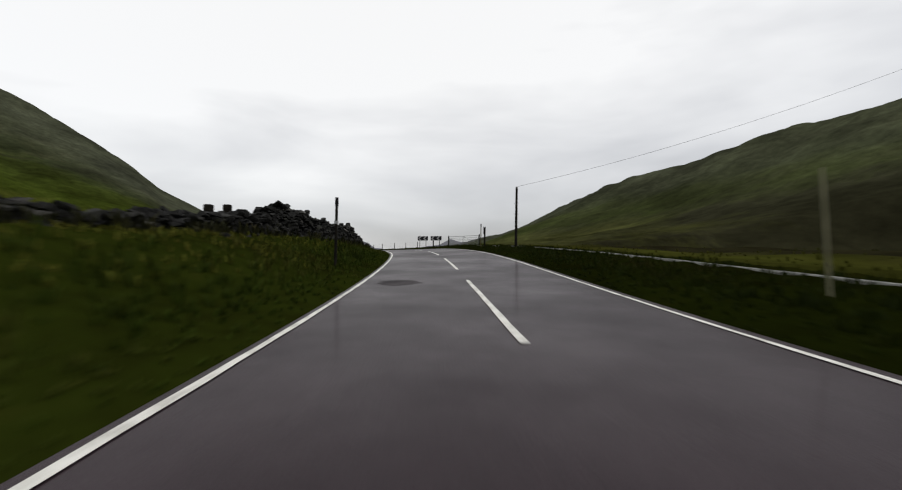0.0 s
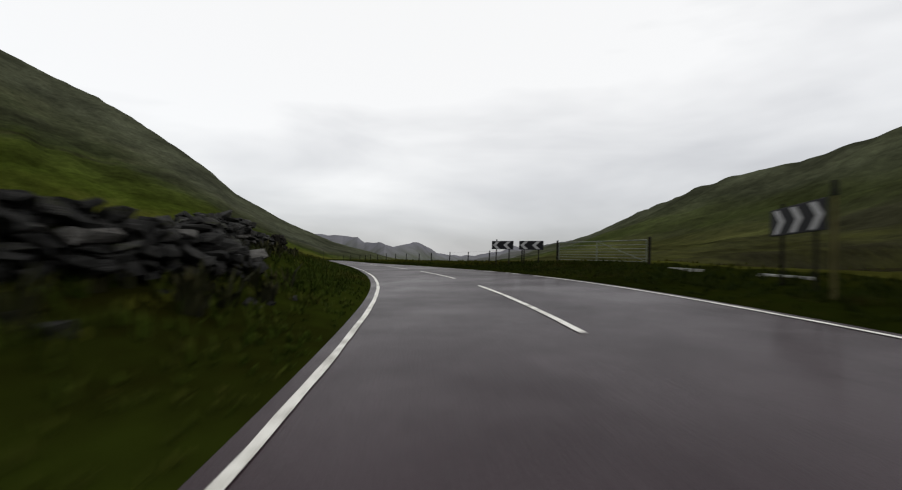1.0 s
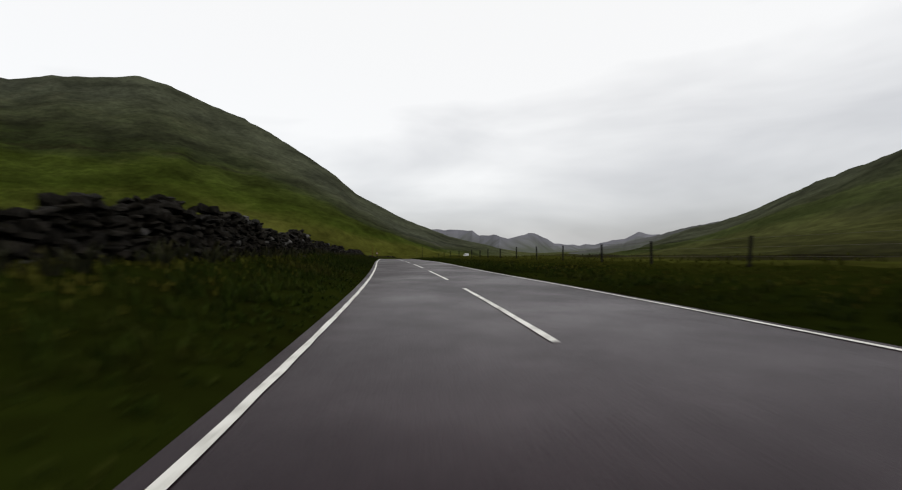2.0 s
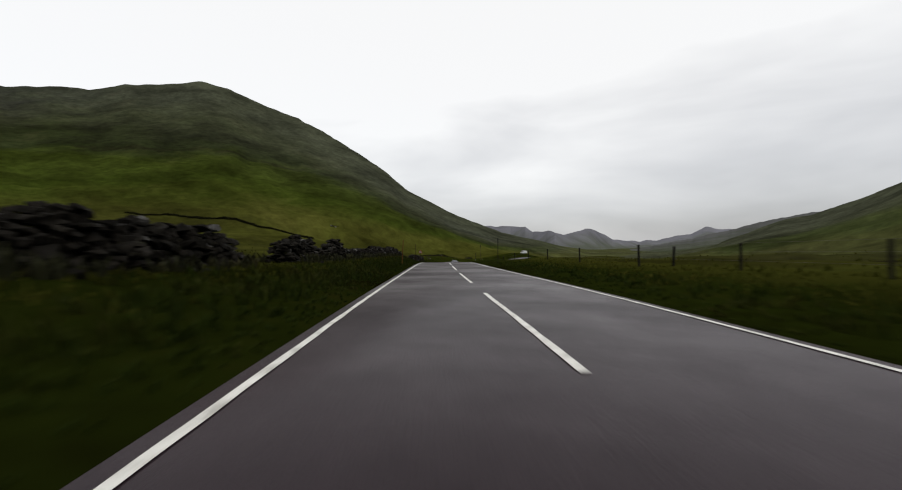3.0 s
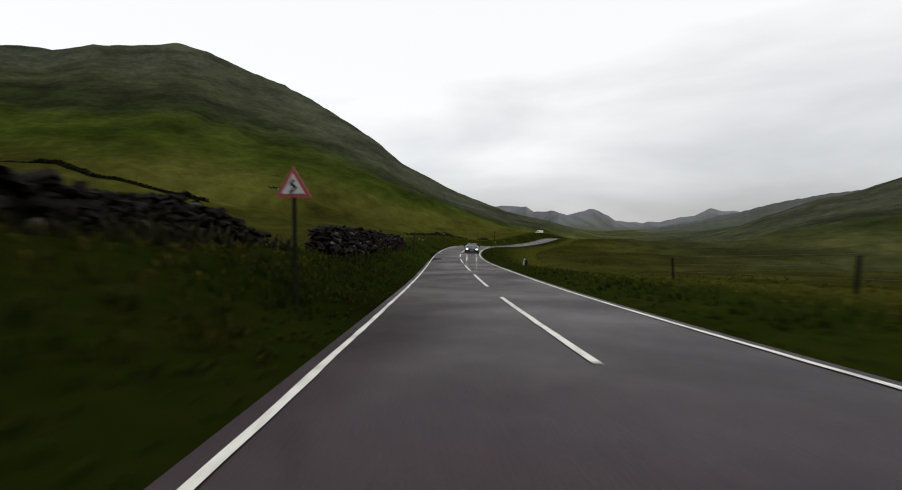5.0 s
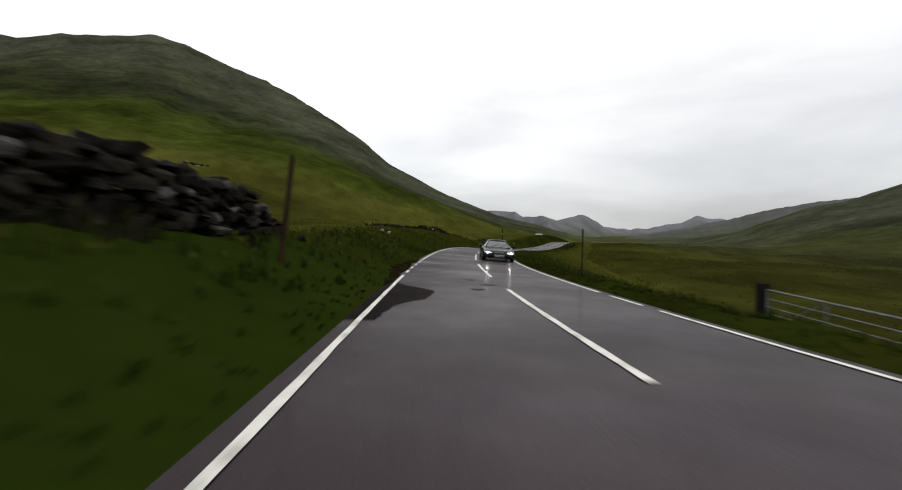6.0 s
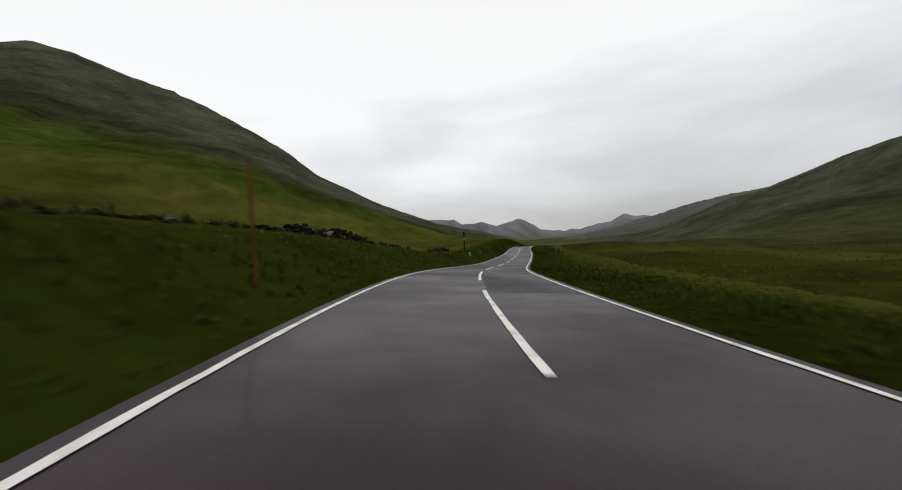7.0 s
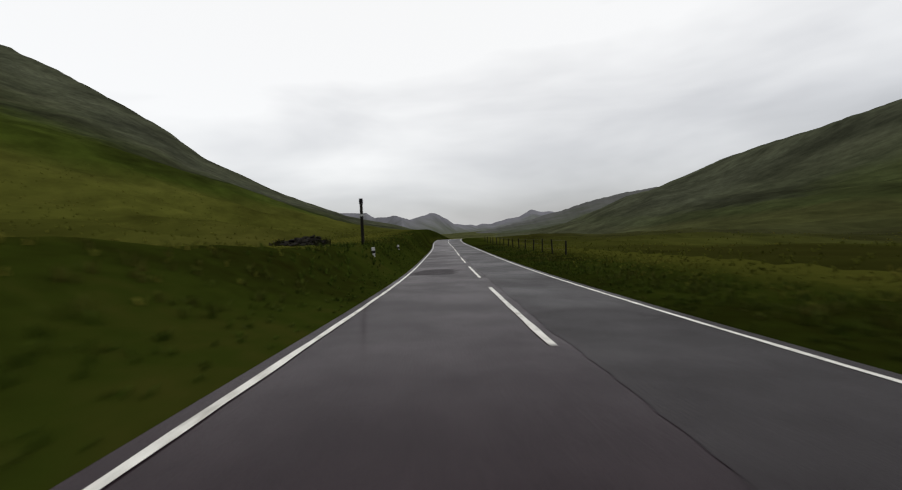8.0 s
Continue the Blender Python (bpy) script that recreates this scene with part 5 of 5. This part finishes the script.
    finish(bm, 0)
    part("roof", bm, car, material=M_CAR)
    # nose
    for k in (1, -1):
        bm = bmesh.new()
        ring = [(0.40, 0.0, 0.535), (0.60, 0.05, 0.515), (0.80, 0.16, 0.54), (0.85, 0.27, 0.60), (0.80, 0.26, 0.655), (0.62, 0.13, 0.645), (0.42, 0.05, 0.60)]
        a = [bm.verts.new((k * x, y - 0.025, z)) for x, y, z in ring]
        b = [bm.verts.new((k * x, y + 0.06, z)) for x, y, z in ring]
        bm.faces.new(a)
        for i in range(7):
            bm.faces.new([a[i], a[(i + 1) % 7], b[(i + 1) % 7], b[i]])
        bmesh.ops.recalc_face_normals(bm, faces=bm.faces)
        lens = part("headlight", bm, car, "clear headlamp, lit", M_CHROME)
        bm = bmesh.new()
        bmesh.ops.create_uvsphere(bm, u_segments=12, v_segments=8, radius=0.06, matrix=pose(k * 0.62, 0.075, 0.575) @ Matrix.Diagonal((1.5, 0.6, 0.62, 1)))
        part("bulb", bm, lens, "bright lamp", M_LAMP)
        bm = bmesh.new()
        box(bm, (0.20, 0.13, 0.13), pose(k * 1.0, 1.62, 0.96, 0, 0, k * -12), 0.035)
        part("door_mirror", bm, car, "dark door mirror", M_CAR)
        bm = bmesh.new()
        box(bm, (0.24, 0.04, 0.10), pose(k * 0.62, 0.05, 0.32), 0.015)
        part("fog_lamp", bm, car, "small fog lamp recess", M_TRIM)
        bm = bmesh.new()
        box(bm, (0.02, 1.9, 0.05), pose(k * 0.925, 2.55, 0.52), 0.008)
        part("side_strip", bm, car, "black rubbing strip", M_TRIM)
        for y in (0.88, 3.58):
            bm = bmesh.new()
            rod(bm, (k * 0.70, y, 0.315), (k * 0.905, y, 0.315), 0.315, None, 24)
            bmesh.ops.bevel(bm, geom=[e for e in bm.edges if len(e.link_faces) == 2 and abs(e.calc_face_angle(0)) > 1.0], offset=0.035, segments=2, affect="EDGES")
            wheel = part("wheel", bm, car, "black tyre", M_RUBBER)
            bm = bmesh.new()
            rod(bm, (k * 0.86, y, 0.315), (k * 0.915, y, 0.315), 0.205, 0.19, 20)
            part("rim", bm, wheel, "dull alloy rim", M_TRIM)
            for j in range(5):
                bm = bmesh.new()
                a = j * math.tau / 5
                rod(bm, (k * 0.92, y, 0.315), (k * 0.92, y + 0.18 * math.cos(a), 0.315 + 0.18 * math.sin(a)), 0.025, None, 5)
                part("spoke", bm, wheel, "alloy spoke", M_GATE)
            bm = bmesh.new()
            bmesh.ops.create_circle(bm, cap_ends=True, segments=24, radius=0.36, matrix=pose(k * 0.917, y, 0.33, 0, 90, 0))
            part("wheel_arch", bm, car, "dark wheel arch", M_TRIM)
    bm = bmesh.new()
    box(bm, (0.60, 0.04, 0.16), pose(0, 0.0, 0.51), 0.02)
    grille = part("grille", bm, car, "black grille in a bright surround", M_TRIM)
    for i in range(6):
        bm = bmesh.new()
        box(bm, (0.012, 0.02, 0.14), pose(-0.22 + i * 0.088, -0.018, 0.51))
        part("grille_bar", bm, grille, "dark bar", M_TRIM)
    for z in (0.43, 0.59):
        bm = bmesh.new()
        box(bm, (0.60, 0.03, 0.018), pose(0, -0.012, z), 0.005)
        part("grille_bar", bm, grille, "bright bar", M_CHROME)
    bm = bmesh.new()
    rod(bm, (-0.22, -0.024, 0.445), (0.22, -0.024, 0.575), 0.012, None, 6)
    part("grille_bar", bm, grille, "bright diagonal bar", M_CHROME)
    bm = bmesh.new()
    box(bm, (1.30, 0.10, 0.20), pose(0, 0.03, 0.34), 0.05)
    bumper = part("bumper", bm, car, "dark front bumper", M_CAR)
    bm = bmesh.new()
    box(bm, (0.80, 0.04, 0.10), pose(0, 0.01, 0.255), 0.012)
    part("lower_grille", bm, bumper, "black air intake", M_TRIM)
    bm = bmesh.new()
    box(bm, (0.52, 0.012, 0.112), pose(0, -0.028, 0.375), 0.003)
    plate = part("number_plate", bm, car, "dull white plate with plain dark bars", M_ARROW)
    for i in range(7):
        bm = bmesh.new()
        box(bm, (0.042, 0.004, 0.070), pose(-0.205 + i * 0.066 + (0.02 if i > 3 else 0), -0.037, 0.375))
        part("bar", bm, plate, "dark bar", M_BLACK)
    for x in (-0.35, 0.10):
        bm = bmesh.new()
        rod(bm, (x, 1.33, 0.94), (x + 0.42, 1.62, 1.125), 0.010, None, 5)
        part("wiper", bm, car, "black wiper", M_TRIM)
    return car


p = on_road(CAR_S, CAR_D)
saloon(pose(p[0], p[1], p[2] + 0.004, 0, 0, heading(CAR_S + 2) + CAR_TURN) @ pose(0, 0, 0, math.degrees(math.atan(float(np.interp(CAR_S + 2, S, rise)))), math.degrees(-math.atan(float(np.interp(CAR_S + 2, S, tilt)))), 0))


# a white van parked far up the valley
def van(x, y, ang):
    z = float(ground_z([x], [y], False)[0])
    ob = empty("van", pose(x, y, z, 0, 0, ang), "white panel van parked far off in the valley", "van")
    bm = bmesh.new()
    prof = [(-2.7, 0.35), (2.45, 0.35), (2.65, 0.75), (2.5, 1.15), (1.75, 1.35), (1.2, 2.25), (0.8, 2.45), (-2.6, 2.45), (-2.72, 2.2)]
    a = [bm.verts.new((u, -0.95, v)) for u, v in prof]
    b = [bm.verts.new((u, 0.95, v)) for u, v in prof]
    bm.faces.new(a)
    bm.faces.new(b[::-1])
    for i in range(len(prof)):
        bm.faces.new([a[i], b[i], b[(i + 1) % len(prof)], a[(i + 1) % len(prof)]])
    bmesh.ops.recalc_face_normals(bm, faces=bm.faces)
    bmesh.ops.bevel(bm, geom=bm.edges[:], offset=0.06, segments=1, affect="EDGES")
    part("body", bm, ob, material=M_VAN)
    bm = bmesh.new()
    box(bm, (0.05, 1.6, 0.72), pose(1.53, 0, 1.78, 0, -31, 0), 0.02)
    part("windscreen", bm, ob, "dark windscreen", M_GLASS)
    for k in (-1, 1):
        bm = bmesh.new()
        box(bm, (0.8, 0.03, 0.6), pose(0.85, k * 0.96, 1.72), 0.02)
        part("side_window", bm, ob, "dark side window", M_GLASS)
        for u in (-1.7, 1.7):
            bm = bmesh.new()
            rod(bm, (u, k * 0.72, 0.34), (u, k * 0.97, 0.34), 0.34, None, 16)
            part("wheel", bm, ob, "black tyre", M_RUBBER)


van(-140.9, 431.5, 200)

# ---- grass: tufts on the verges and rushes on the slopes ----
g = np.random.RandomState(5)


def tufts(name, s, d, high, wide_, blades, mat, label, lift=0.0):
    n = len(s)
    p = on_road(s, d)
    near_road = np.abs(d) < 9.5
    z = np.where(near_road, p[:, 2] + verge(s, d), 0)
    rest = ~near_road
    if rest.any():
        z[rest] = ground_z(p[rest, 0], p[rest, 1], False)
    base = np.stack([p[:, 0], p[:, 1], z - 0.03 + lift], -1)
    vs, fs = [], []
    for b in range(blades):
        a = g.uniform(0, 6.283, n)
        h = high * g.uniform(0.5, 1.1, n)
        out = h * g.uniform(0.15, 0.75, n)
        w = wide_ * g.uniform(0.6, 1.3, n)
        dirv = np.stack([np.cos(a), np.sin(a), 0 * a], -1)
        side = np.stack([-np.sin(a), np.cos(a), 0 * a], -1) * w[:, None]
        o = base + dirv * (high * g.uniform(0, 0.3, n))[:, None]
        midp = o + dirv * (out * 0.35)[:, None] + np.array([0, 0, 1]) * (h * 0.65)[:, None]
        tip = o + dirv * out[:, None] + np.array([0, 0, 1]) * h[:, None]
        vs.append(np.stack([o - side, o + side, midp + side * 0.7, midp - side * 0.7, tip], 1).reshape(-1, 3))
    v = np.concatenate(vs)
    m = np.arange(n * blades) * 5
    f = np.concatenate([np.stack([m, m + 1, m + 2], -1), np.stack([m, m + 2, m + 3], -1), np.stack([m + 3, m + 2, m + 4], -1)])
    ob = new(name, mesh_of(name, v, f, mat, False))
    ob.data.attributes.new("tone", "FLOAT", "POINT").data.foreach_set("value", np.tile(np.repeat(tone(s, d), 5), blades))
    return tagged(ob, label, "grass", kind="stuff")


n = 46000
side = np.where(g.uniform(0, 1, n) < 0.6, -1.0, 1.0)
s = g.uniform(-4, 300, n)
e = 0.12 + 6.8 * g.uniform(0, 1, n) ** 1.3
keep = (side > 0) | (g.uniform(0, 1, n) < np.interp(s, [172, 178, 200, 212], [1.0, 0.45, 0.45, 0.42]))
side, s, e = side[keep], s[keep], e[keep]
d = np.where(side < 0, -(HALF_LEFT + 0.07 + 0.08 * ease(s, 27, 38) + e), np.interp(s, S, wide) + 0.15 + e)
high = 0.08 + 0.17 * ease(e, 0.1, 1.6) * g.uniform(0.6, 1.5, len(s)) * np.where(side > 0, 0.7, np.interp(s, [195, 215], [1.0, 0.7]))
k = (e + g.uniform(-1.2, 1.2, len(s)) < 2.6) | (side > 0) & (s < 60)
high[~k] *= 0.6
tufts("verge_grass", s[k], d[k], high[k], 0.018, 6, M_BLADE, "long wet roadside grass in tufts")
tufts("pasture_grass", s[~k], d[~k], high[~k], 0.02, 6, M_RUSH, "rough pale pasture grass beyond the verge")
n = 12000
s = g.uniform(-4, 330, n)
d = np.where(g.uniform(0, 1, n) < 0.5, -1, 1) * (9.6 + 45 * g.uniform(0, 1, n) ** 1.6)
tufts("rushes", s, d, g.uniform(0.10, 0.26, n), 0.03, 5, M_RUSH, "clumps of rushes and rough grass on the slopes")
hs, hd, hh, hl = [], [], [], []
for run, way, (ca, ch) in WALLS:
    for _ in range(int(way[-1] * ((20 if 110 < run[0, 0] < 120 else 3 if run[0, 0] == 171 else 11) if run[0, 1] > -20 else 26))):
        at = g.uniform(0, way[-1])
        s, d = np.interp(at, way, run[:, 0]), np.interp(at, way, run[:, 1])
        k = g.uniform(0, 1)
        if k < 0.40:
            d, lift = d + g.uniform(0.35, 1.3), 0.0
        elif k < 0.75:
            d, lift = d - g.uniform(0.35, 1.4), 0.0
        else:
            top = np.interp(at, ca, ch) - 0.1
            d, lift = d + g.uniform(-0.25, 0.25), max(0.0, top * g.uniform(0.4, 0.9))
        hs.append(s)
        hd.append(d)
        hl.append(lift)
        hh.append(g.uniform(0.2, 0.55) if lift == 0 else g.uniform(0.1, 0.3))
tufts("heather", np.array(hs), np.array(hd), np.array(hh), 0.045, 9, M_HEATH, "dark heather and brambles round the wall foot", np.array(hl))
